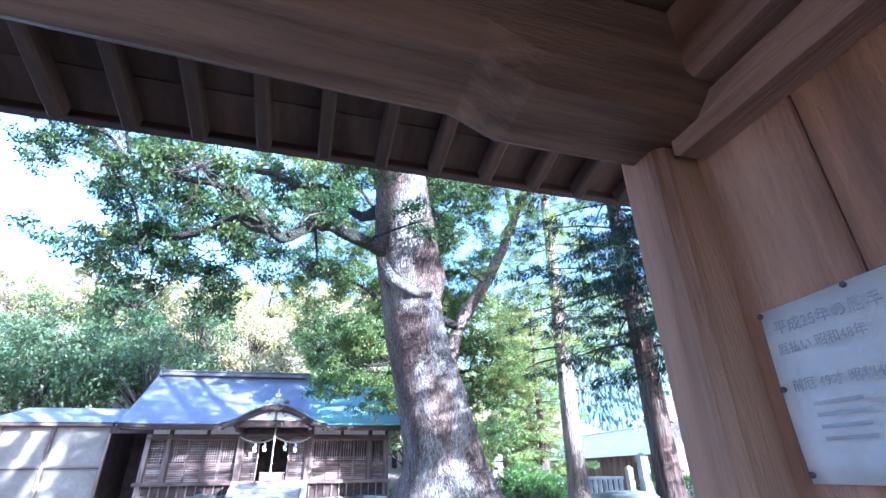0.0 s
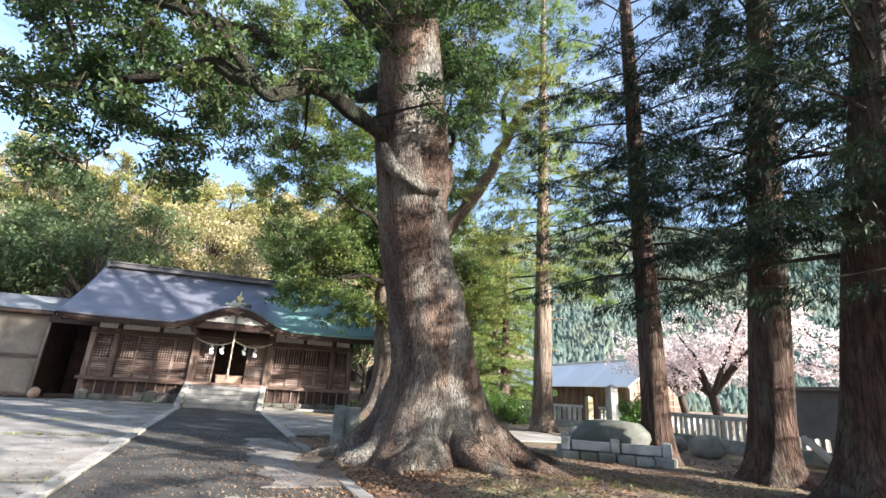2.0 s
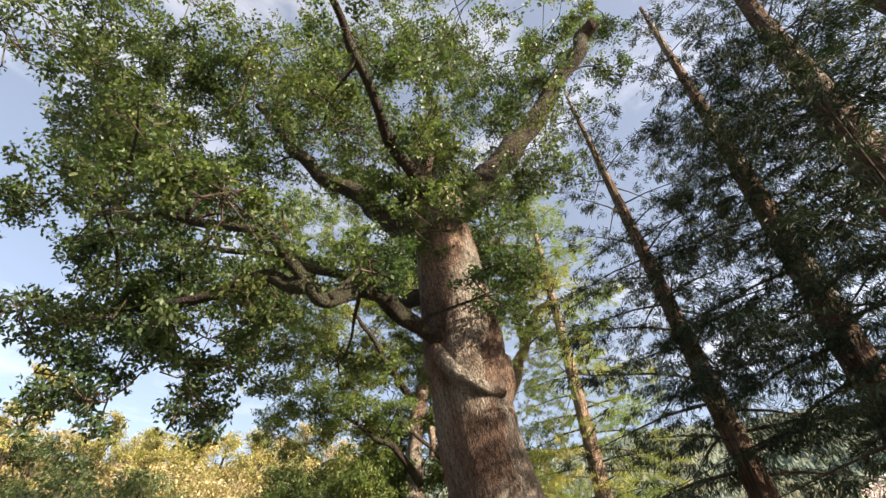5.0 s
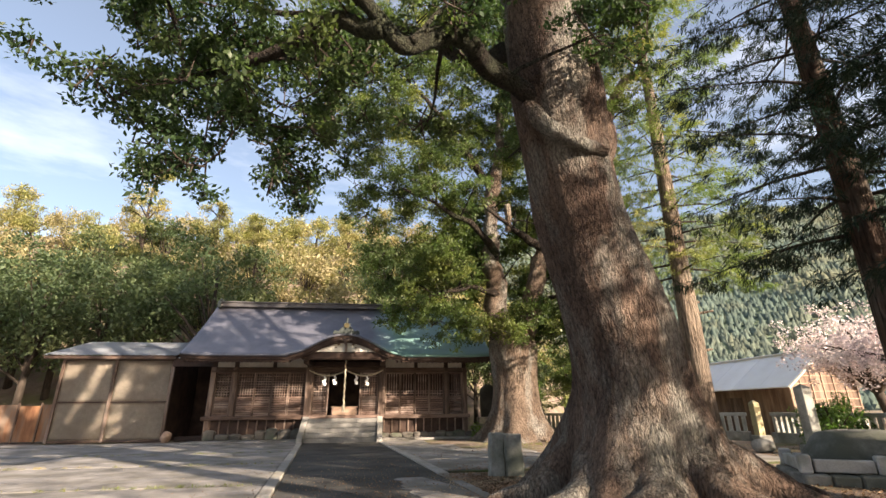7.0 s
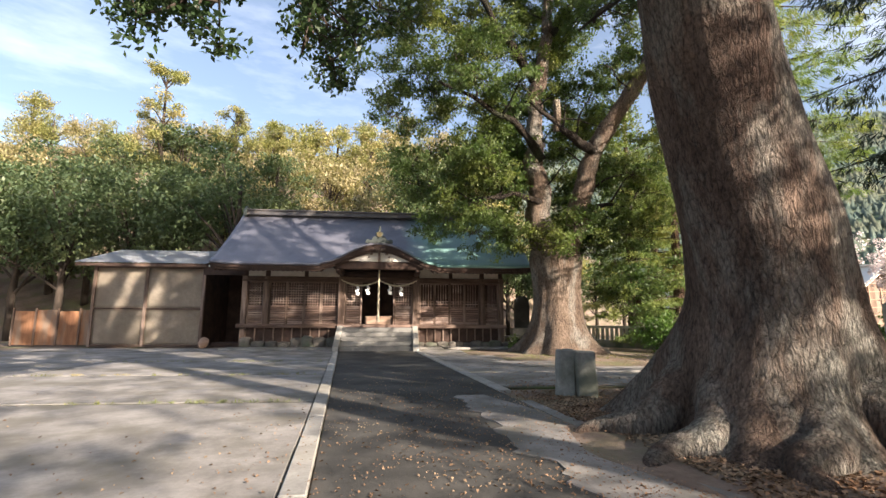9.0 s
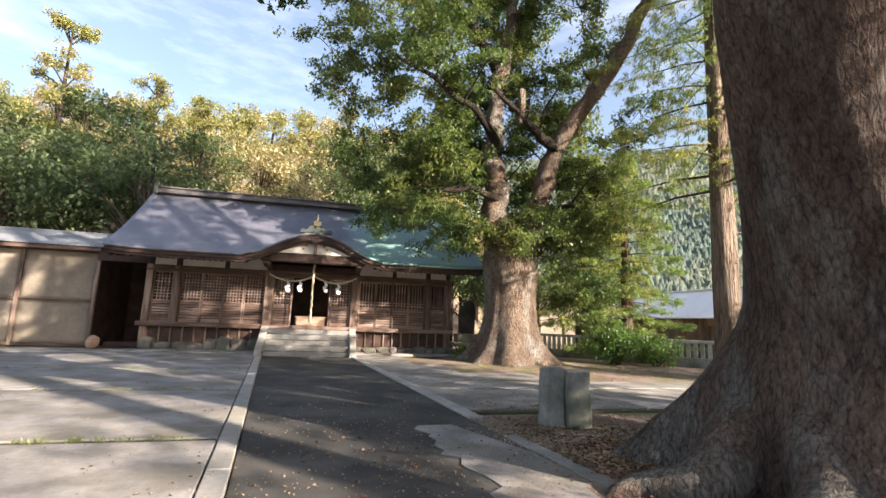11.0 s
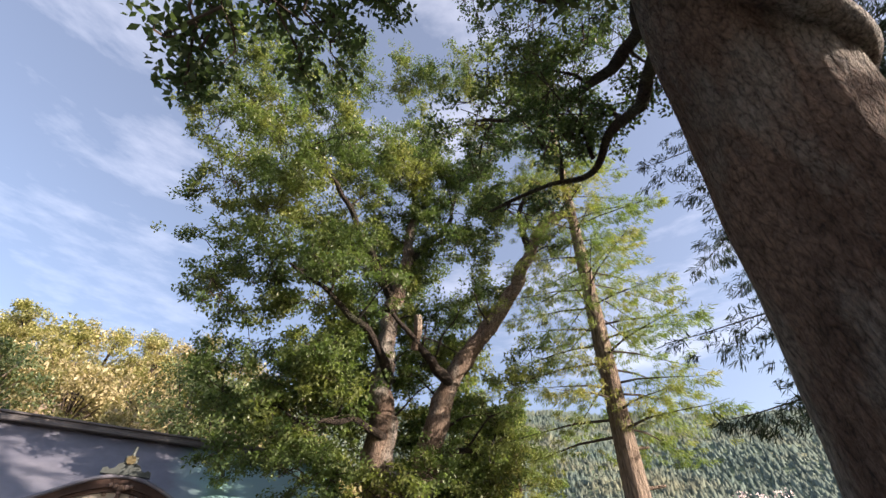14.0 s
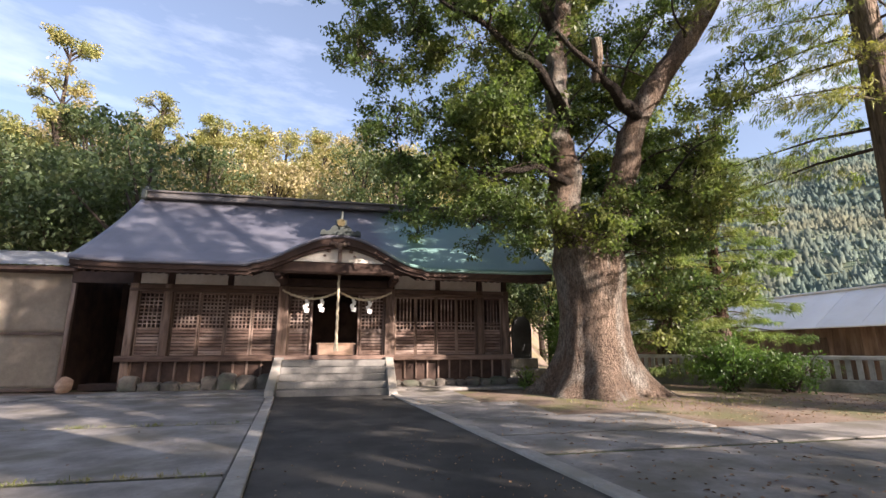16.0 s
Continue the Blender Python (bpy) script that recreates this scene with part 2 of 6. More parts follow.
def barkmat(name, c1, c2, c3, ridge=9.0, up=0.26, bump=1.0):
    """Furrowed bark: long furrows and short flakes from stretched noise, lichen patches."""
    m = mat(name, c1, c2, 1.3, (1, 1, 0.4), 0.92, 0, c3, big=0.9, fine=9)
    n, l = m.node_tree.nodes, m.node_tree.links
    bs = next(x for x in n if x.type == "BSDF_PRINCIPLED")
    co = n.new("ShaderNodeTexCoord")

    def grain(scale, stretch, a, b):
        mp, ns, rp = n.new("ShaderNodeMapping"), n.new("ShaderNodeTexNoise"), n.new("ShaderNodeMapRange")
        mp.inputs["Scale"].default_value = (1, 1, stretch)
        l.new(co.outputs["Object"], mp.inputs[0])
        ns.inputs["Scale"].default_value, ns.inputs["Detail"].default_value, ns.inputs["Roughness"].default_value = scale, 6.0, 0.62
        ns.inputs["Distortion"].default_value = 0.4
        l.new(mp.outputs[0], ns.inputs[0])
        rp.inputs["From Min"].default_value, rp.inputs["From Max"].default_value = a, b
        l.new(ns.outputs[0], rp.inputs[0])
        return rp.outputs[0]

    vm, vn, va = n.new("ShaderNodeMapping"), n.new("ShaderNodeTexNoise"), n.new("ShaderNodeVectorMath")
    vm.inputs["Scale"].default_value = (1, 1, max(up, 0.12))
    l.new(co.outputs["Object"], vm.inputs[0])
    vn.inputs["Scale"].default_value, vn.inputs["Detail"].default_value = 7.0, 3.0
    l.new(vm.outputs[0], vn.inputs[0])
    va.operation = "MULTIPLY_ADD"
    l.new(vn.outputs["Color"], va.inputs[0])
    va.inputs[1].default_value = (0.10, 0.10, 0.10)
    l.new(vm.outputs[0], va.inputs[2])
    vo, vr = n.new("ShaderNodeTexVoronoi"), n.new("ShaderNodeMapRange")
    vo.feature = "DISTANCE_TO_EDGE"
    vo.inputs["Scale"].default_value = ridge * 0.95
    l.new(va.outputs[0], vo.inputs["Vector"])
    vr.inputs["From Max"].default_value = 0.16
    l.new(vo.outputs["Distance"], vr.inputs[0])
    plate = vr.outputs[0]
    furrow, flake = grain(ridge, up, 0.40, 0.58), grain(ridge * 2.2, min(1.0, up * 1.6), 0.40, 0.60)
    sm = n.new("ShaderNodeMath")
    sm.operation = "MULTIPLY_ADD"
    l.new(flake, sm.inputs[0])
    sm.inputs[1].default_value = 0.9
    l.new(furrow, sm.inputs[2])
    total = n.new("ShaderNodeMath")
    total.operation = "MULTIPLY_ADD"
    l.new(plate, total.inputs[0])
    total.inputs[1].default_value = 0.9
    l.new(sm.outputs[0], total.inputs[2])
    bu = n.new("ShaderNodeBump")
    bu.inputs["Strength"].default_value, bu.inputs["Distance"].default_value = bump, 0.045
    l.new(total.outputs[0], bu.inputs["Height"])
    l.new(bu.outputs[0], bs.inputs["Normal"])
    old = bs.inputs["Base Color"].links[0].from_socket
    cv, cr = n.new("ShaderNodeHueSaturation"), n.new("ShaderNodeMapRange")
    cr.inputs["From Max"].default_value = 2.8
    cr.inputs["To Min"].default_value, cr.inputs["To Max"].default_value = 0.22, 1.5
    l.new(total.outputs[0], cr.inputs[0])
    l.new(cr.outputs[0], cv.inputs["Value"])
    l.new(old, cv.inputs["Color"])
    l.new(cv.outputs[0], bs.inputs["Base Color"])
    return m


# limb bark: moss, and backlight painted in as a darker tone
M_LIMB = barkmat("backlit_mossy_limb_bark", (0.034, 0.025, 0.02), (0.068, 0.05, 0.038), (0.06, 0.066, 0.038), ridge=16, up=0.7, bump=1.0)
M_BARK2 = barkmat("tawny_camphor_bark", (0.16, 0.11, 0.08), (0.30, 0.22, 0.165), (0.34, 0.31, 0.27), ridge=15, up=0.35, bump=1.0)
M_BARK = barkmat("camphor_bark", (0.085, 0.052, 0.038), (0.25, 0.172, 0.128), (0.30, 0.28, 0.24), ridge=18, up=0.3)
# bark tone lowered to carry the backlight on the cedar trunks
M_CBARK = barkmat("cedar_bark", (0.085, 0.05, 0.036), (0.16, 0.10, 0.072), (0.19, 0.16, 0.13), ridge=11, up=0.07)
M_PBARK = barkmat("pale_cedar_bark", (0.18, 0.13, 0.095), (0.30, 0.23, 0.175), (0.25, 0.21, 0.165), ridge=11, up=0.06)


def coppermat():
    """Patinated copper sheet: slate grey turning blue-green towards +x, brighter streaks, fine seams of relief."""
    m = mat("patinated_copper", (0.115, 0.118, 0.15), (0.17, 0.172, 0.205), 0.5, (1, 1, 1), 0.42, 0.12, (0.20, 0.195, 0.225), big=0.8, fine=9, metal=0.25, spec=0.5)
    n, l = m.node_tree.nodes, m.node_tree.links
    bs = next(x for x in n if x.type == "BSDF_PRINCIPLED")
    old = bs.inputs["Base Color"].links[0].from_socket
    co, sp, ns = n.new("ShaderNodeTexCoord"), n.new("ShaderNodeSeparateXYZ"), n.new("ShaderNodeTexNoise")
    l.new(co.outputs["Object"], sp.inputs[0])
    ns.inputs["Scale"].default_value, ns.inputs["Detail"].default_value = 0.9, 5
    l.new(co.outputs["Object"], ns.inputs[0])
    a = n.new("ShaderNodeMath")
    a.operation = "MULTIPLY_ADD"
    l.new(ns.outputs[0], a.inputs[0])
    a.inputs[1].default_value = 1.6
    l.new(sp.outputs[0], a.inputs[2])
    r = n.new("ShaderNodeMapRange")
    r.inputs["From Min"].default_value, r.inputs["From Max"].default_value = 0.7, 1.9
    l.new(a.outputs[0], r.inputs[0])
    x = n.new("ShaderNodeMix")
    x.data_type = "RGBA"
    l.new(r.outputs[0], x.inputs["Factor"])
    l.new(old, x.inputs["A"])
    x.inputs["B"].default_value = (0.20, 0.345, 0.325, 1)
    l.new(x.outputs["Result"], bs.inputs["Base Color"])
    return m


M_COPPER = coppermat()

# ---- building helpers ----
ORIGIN = {}


def thing(name, at, label, category, group="", kind=""):
    ob = new(name)
    ob.location = at
    ob.empty_display_size = 0.2
    ORIGIN[ob] = Vector(at)
    return tagged(ob, label, category, group, kind)


def place(name, me, parent=None, label=""):
    ob = new(name, me)
    if parent is not None:
        ob.parent = parent
        ob.matrix_parent_inverse = Matrix.Translation(-ORIGIN.get(parent, Vector((0, 0, 0))))
    return tagged(ob, label)


def part(name, bm, material, parent=None, label="", smooth=False):
    me = bpy.data.meshes.new(name)
    bm.to_mesh(me)
    bm.free()
    if smooth:
        me.shade_smooth()
    me.materials.append(material)
    return place(name, me, parent, label)


def addbox(bm, x0, x1, y0, y1, z0, z1, bev=0.0, m=None):
    g = bmesh.ops.create_cube(bm, size=1.0, matrix=Matrix.LocRotScale(((x0 + x1) / 2, (y0 + y1) / 2, (z0 + z1) / 2), None, (x1 - x0, y1 - y0, z1 - z0)))
    vs = g["verts"]
    if bev:
        es = list({e for v in vs for e in v.link_edges})
        r = bmesh.ops.bevel(bm, geom=es, offset=bev, segments=1, affect="EDGES")
        vs = list(set(r["verts"]) | {v for v in vs if v.is_valid})
    if m is not None:
        bmesh.ops.transform(bm, matrix=m, verts=vs)
    return vs


def box(name, material, parent, x0, x1, y0, y1, z0, z1, bev=0.012, label="", m=None):
    bm = bmesh.new()
    addbox(bm, x0, x1, y0, y1, z0, z1, bev, m)
    return part(name, bm, material, parent, label)


def tube(bm, pts, rad, sides=8, cap=True):
    """A tapered round bar along points."""
    pts = [Vector(p) for p in pts]
    rings, ref = [], Vector((0.13, 0.31, 1)).normalized()
    for i, p in enumerate(pts):
        d = (pts[min(i + 1, len(pts) - 1)] - pts[max(i - 1, 0)]).normalized()
        a = d.cross(ref)
        if a.length < 0.15:
            a = d.cross(Vector((1, 0, 0)))
        a.normalize()
        b = d.cross(a)
        r = rad[i] if isinstance(rad, (list, tuple)) else rad
        rings.append([bm.verts.new(p + (a * math.cos(k * math.tau / sides) + b * math.sin(k * math.tau / sides)) * r) for k in range(sides)])
    for u, v in zip(rings, rings[1:]):
        for k in range(sides):
            bm.faces.new((u[k], u[(k + 1) % sides], v[(k + 1) % sides], v[k]))
    if cap:
        bm.faces.new(rings[0][::-1])
        bm.faces.new(rings[-1])


def spline(ctrl, n=8):
    """Points along a smooth curve through the control points."""
    c = [Vector(p) for p in ctrl]
    c = [c[0] * 2 - c[1], *c, c[-1] * 2 - c[-2]]
    out = []
    for i in range(1, len(c) - 2):
        for k in range(n):
            t = k / n
            out.append(0.5 * (2 * c[i] + (c[i + 1] - c[i - 1]) * t + (2 * c[i - 1] - 5 * c[i] + 4 * c[i + 1] - c[i + 2]) * t * t
                              + (3 * c[i] - c[i - 1] - 3 * c[i + 1] + c[i + 2]) * t ** 3))
    return out + [c[-2]]


def rawmesh(name, verts, quads, material, smooth=False):
    me = bpy.data.meshes.new(name)
    me.vertices.add(len(verts))
    me.vertices.foreach_set("co", np.asarray(verts, np.float32).ravel())
    q = np.asarray(quads, np.int32)
    k = q.shape[1]
    me.loops.add(q.size)
    me.loops.foreach_set("vertex_index", q.ravel())
    me.polygons.add(len(q))
    me.polygons.foreach_set("loop_start", np.arange(0, q.size, k, dtype=np.int32))
    me.polygons.foreach_set("loop_total", np.full(len(q), k, np.int32))
    me.update(calc_edges=True)
    me.materials.append(material)
    if smooth:
        me.shade_smooth()
    return me


def leaves(rng, centres, spread, per, size, aspect=0.5, droop=0.0, flat_up=0.5, axis=None):
    """Small folded leaf blades scattered round the centres: vertices and quads (two a leaf)."""
    centres = np.asarray(centres, float)
    n = len(centres) * per
    c = np.repeat(centres, per, 0)
    off = rng.normal(size=(n, 3))
    off /= np.linalg.norm(off, axis=1, keepdims=True)
    off *= (rng.random((n, 1)) ** 0.5) * np.asarray(spread)
    p = c + off
    d = rng.normal(size=(n, 3)) if axis is None else np.repeat(axis, per, 0) + 0.55 * rng.normal(size=(n, 3))
    d[:, 2] -= droop
    d /= np.linalg.norm(d, axis=1, keepdims=True)
    nor = rng.normal(size=(n, 3))
    nor[:, 2] = np.abs(nor[:, 2]) + flat_up
    s = np.cross(d, nor)
    s /= np.linalg.norm(s, axis=1, keepdims=True) + 1e-9
    u = np.cross(s, d)
    L = size * rng.uniform(0.65, 1.3, (n, 1))
    W = L * aspect * 0.5
    v = np.stack([p, p + d * L * 0.5 + s * W + u * W * 0.35, p + d * L, p + d * L * 0.5 - s * W + u * W * 0.35], 1).reshape(-1, 3)
    q = np.arange(4 * n).reshape(-1, 4)
    return v, q


def in_lobe(rng, c, r, n, shell=0.55):
    """Points in an ellipsoid, most of them near its skin."""
    d = rng.normal(size=(n, 3))
    d /= np.linalg.norm(d, axis=1, keepdims=True)
    rad = (shell + (1 - shell) * rng.random((n, 1)))
    lump = 1 + 0.22 * np.sin(d[:, :1] * 5 + c[0]) * np.cos(d[:, 1:2] * 4 + c[1]) + 0.1 * rng.normal(size=(n, 1))
    return np.asarray(c) + d * rad * lump * np.asarray(r)

# ---- ground ----
def terrain(x, y):
    """Height of the open ground: level court, banked round the great trees, rising into the hill behind the hall."""
    z = -0.03
    for cx, cy, h, w in ((4.5, -16.8, 0.17, 2.6), (6.65, -2.2, 0.12, 2.2)):
        z += h * math.exp(-((x - cx) ** 2 + (y - cy) ** 2) / (w * w))
    back = max(0.0, y - 10.0 - max(0.0, x - 8) * 1.6)
    z += 0.60 * back if back < 60 else 36.0
    if x > 5 or y < -19:
        z += 0.035 * noise.noise((x * 0.9, y * 0.9, 0.3))
    if x > 18:
        z -= min(1.2, (x - 18) * 0.06)
    return z


def ground_sheet():
    xs = sorted({*np.round(np.arange(-30, 36.01, 1.0), 2), -1500, -600, -200, -90, -60, -45, 45, 60, 90, 200, 600, 1500})
    ys = sorted({*np.round(np.arange(-34, 40.01, 1.0), 2), -1500, -600, -200, -90, -60, -45, 50, 62, 79, 100, 200, 600, 1500})
    vs = [(x, y, terrain(x, y)) for y in ys for x in xs]
    w = len(xs)
    q = [(j * w + i, j * w + i + 1, (j + 1) * w + i + 1, (j + 1) * w + i) for j in range(len(ys) - 1) for i in range(w - 1)]
    return tagged(new("ground", rawmesh("ground", vs, q, M_EARTH, True)), "bare brown earth strewn with leaf litter around the shrine court", "ground", kind="structure")


ground_sheet()
SLANT = -0.105                    # the drive leans towards the hall's left


def kerb_x(y, x0):
    return x0 + SLANT * y


def drive():
    """Asphalt drive up to the stair."""
    bm = bmesh.new()
    rows = [(-1.0, 0.0), (-8, 0.008), (-15, 0.0), (-22, 0.006), (-30, 0.0), (-38, 0.0)]
    prev = None
    for y, dz in rows:
        a, b = bm.verts.new((kerb_x(y, -2.98) + 0.02, y, 0.012)), bm.verts.new((kerb_x(y, 0.36), y, 0.012))
        if prev:
            bm.faces.new((prev[0], prev[1], b, a))
        prev = (a, b)
    return tagged(part("road", bm, M_ASPH), "dark worn asphalt drive with pale patches up to the stone stair", "road", kind="structure")


drive()


def slab_field(name, x_of, edges, right, label):
    """Cast concrete slabs with open joints between them, butting on a slanted kerb."""
    field = thing(name, (0, 0, 0), label, "pavement", kind="structure")
    for (y0, y1), cuts in edges:
        for c0, c1 in zip(cuts, cuts[1:]):
            bm = bmesh.new()
            g = 0.04
            ya, yb = y0 + 0.085, y1 - 0.085
            if right:
                xa0 = x_of(ya) if c0 is None else c0 + g
                xa1 = x_of(yb) if c0 is None else c0 + g
                xb0 = xb1 = c1 - g
            else:
                xa0 = xa1 = c0 + g
                xb0 = x_of(ya) if c1 is None else c1 - g
                xb1 = x_of(yb) if c1 is None else c1 - g
            top = 0.035 + random.uniform(-0.006, 0.006)
            lo = [bm.verts.new(p) for p in ((xa0, ya, -0.08), (xb0, ya, -0.08), (xb1, yb, -0.08), (xa1, yb, -0.08))]
            tp = [bm.verts.new(p) for p in ((xa0, ya, top), (xb0, ya, top), (xb1, yb, top), (xa1, yb, top))]
            bm.faces.new(tp)
            for k in range(4):
                bm.faces.new((lo[k], lo[(k + 1) % 4], tp[(k + 1) % 4], tp[k]))
            bmesh.ops.bevel(bm, geom=[e for e in bm.edges if e.verts[0] in tp and e.verts[1] in tp], offset=0.015, segments=1, affect="EDGES")
            part("slab", bm, M_CONC, field)
    for (y0, y1), cuts in edges:                         # dark soil in the cross joints
        xa, xb = (x_of(y0) + 0.05, max(c for c in cuts if c)) if right else (cuts[0], x_of(y0) - 0.05)
        box("joint_soil", M_SOIL, field, xa, xb, y0 - 0.09, y0 + 0.09, -0.06, 0.012, 0)
    return field


LX = lambda y: kerb_x(y, -3.22)   # noqa: E731
RX = lambda y: kerb_x(y, 0.56)    # noqa: E731
slab_field("pavement_west", LX, [((-0.9, 1.0), (-17, -9.5, None)), ((-6.0, -0.9), (-17, -9.5, None)), ((-9.75, -6.0), (-17, -9.5, None)),
                                 ((-13.75, -9.75), (-17, -9.5, None)), ((-18.7, -13.75), (-17, -9.5, None)), ((-24, -18.7), (-17, -9.5, None)),
                                 ((-30, -24), (-17, -9.5, None))], False, "cracked grey concrete court slabs with mossy open joints")
slab_field("pavement_east", RX, [((-3.6, 0.6), (None, 2.6)), ((-6.2, -3.6), (None, 3.5)), ((-8.2, -6.2), (None, 5.6)), ((-9.6, -8.2), (None, 5.4, 11.5)), ((-12.2, -9.6), (None, 5.4, 11.5))], True,
           "grey concrete slabs beside the drive and tree roots")


def kerbs(name, x0, y0, y1, label, material=M_KERB, rise=0.05):
    k = thing(name, (x0, y0, 0), label, "kerb", kind="structure")
    y = y0
    while y > y1:
        ln = random.uniform(1.1, 1.9)
        bm = bmesh.new()
        a, b = y - ln + 0.012, y
        pts = [(kerb_x(a, x0) - 0.11, a), (kerb_x(a, x0) + 0.11, a), (kerb_x(b, x0) + 0.11, b), (kerb_x(b, x0) - 0.11, b)]
        h = rise + random.uniform(-0.004, 0.006)
        lo = [bm.verts.new((*p, -0.1)) for p in pts]
        tp = [bm.verts.new((*p, h)) for p in pts]
        bm.faces.new(tp)
        for i in range(4):
            bm.faces.new((lo[i], lo[(i + 1) % 4], tp[(i + 1) % 4], tp[i]))
        bmesh.ops.bevel(bm, geom=[e for e in bm.edges if e.verts[0] in tp and e.verts[1] in tp], offset=0.012, segments=1, affect="EDGES")
        part("kerb_stone", bm, material, k)
        y -= ln
    return k


kerbs("kerb_west", -3.09, -1.0, -34, "pale flush kerb stones edging the drive")
kerbs("kerb_east", 0.46, -1.0, -12.2, "pale flush kerb stones beside the drive")
kerbs("kerb_east", 0.46, -13.9, -34, "soiled sunken kerb stones beside the tree roots", M_CONC, 0.03)


def patch(name, cx, cy, rx, ry, seed, label):
    """A ragged thin concrete patch lying on the asphalt."""
    rng = random.Random(seed)
    bm = bmesh.new()
    n = 26
    ring = []
    for k in range(n):
        a = k / n * math.tau
        r = 0.75 + 0.45 * rng.random()
        ring.append((cx + rx * r * math.cos(a), cy + ry * r * math.sin(a)))
    tp = [bm.verts.new((x, y, 0.022)) for x, y in ring]
    lo = [bm.verts.new((cx + (x - cx) * 1.02, cy + (y - cy) * 1.02, 0.0)) for x, y in ring]
    bm.faces.new(tp)
    for k in range(n):
        bm.faces.new((lo[k], lo[(k + 1) % n], tp[(k + 1) % n], tp[k]))
    return tagged(part(name, bm, M_CONC), label, "patch", kind="structure")


patch("patch", 1.05, -20.0, 0.62, 0.42, 3, "pale concrete patch in the dark asphalt drive")


def worn_strip():
    """Old concrete between the broken asphalt edge and the sunken kerb."""
    rng = random.Random(14)
    bm = bmesh.new()
    prev, y, left = None, -13.2, 0.8
    while y > -19.2:
        inner = kerb_x(y, 0.34) - 0.02
        left = 0.45 + 0.55 * min(1, (-13.2 - y) / 1.2) + 0.55 * noise.noise((y * 1.1, 3.0, 0)) + rng.uniform(-0.10, 0.10)
        gap = 0.42 * max(0.0, 1 - (-13.2 - y) / 1.6)
        cur = [bm.verts.new((inner - gap - max(left, 0.08), y, 0.024)), bm.verts.new((inner - gap, y, 0.026))]
        if prev:
            bm.faces.new((prev[0], cur[0], cur[1], prev[1]))
        prev = cur
        y -= rng.uniform(0.10, 0.28)
    bmesh.ops.recalc_face_normals(bm, faces=bm.faces)
    ext = bmesh.ops.extrude_face_region(bm, geom=bm.faces[:])
    for v in ext["geom"]:
        if isinstance(v, bmesh.types.BMVert):
            v.co.z = 0.0
    bmesh.ops.recalc_face_normals(bm, faces=bm.faces)
    tagged(part("patch", bm, M_CONC), "worn pale concrete strip along the broken asphalt edge", "patch", kind="structure")


worn_strip()


# ---- worship hall ----
FY = 1.0                          # plane of the hall's front
POSTS = (-7.62, -6.6, -3.03, 0.57, 3.9, 4.86)
XL, XR, YE, YR, ZE, ZR = -8.52, 5.84, -1.25, 2.74, 3.86, 6.85
CX = -1.21                        # middle of the arched porch
hall = thing("worship_hall", (-1.2, 3, 0), "old timber shrine hall with patinated copper roof and arched porch", "shrine")


def arch(x):
    d = abs(x - CX)
    return 1.0 * (0.5 * (1 + math.cos(math.pi * min(d, 2.65) / 2.65))) ** 0.8


def roof_z(x, v):
    """Front slope: v is 0 at the eave, 1 at the ridge; the porch gable swells out of it."""
    z = ZE + (ZR - ZE) * (0.80 * v + 0.20 * v * v)
    ends = max(0.0, (abs(x - (XL + XR) / 2) - 5.6) / 1.6)
    z += 0.07 * ends * ends * (1 - v)
    a = ZE + arch(x) + 0.25 * v
    k = 9.0
    return z if arch(x) < 0.002 else max(z, a) + math.log1p(math.exp(-k * abs(z - a))) / k


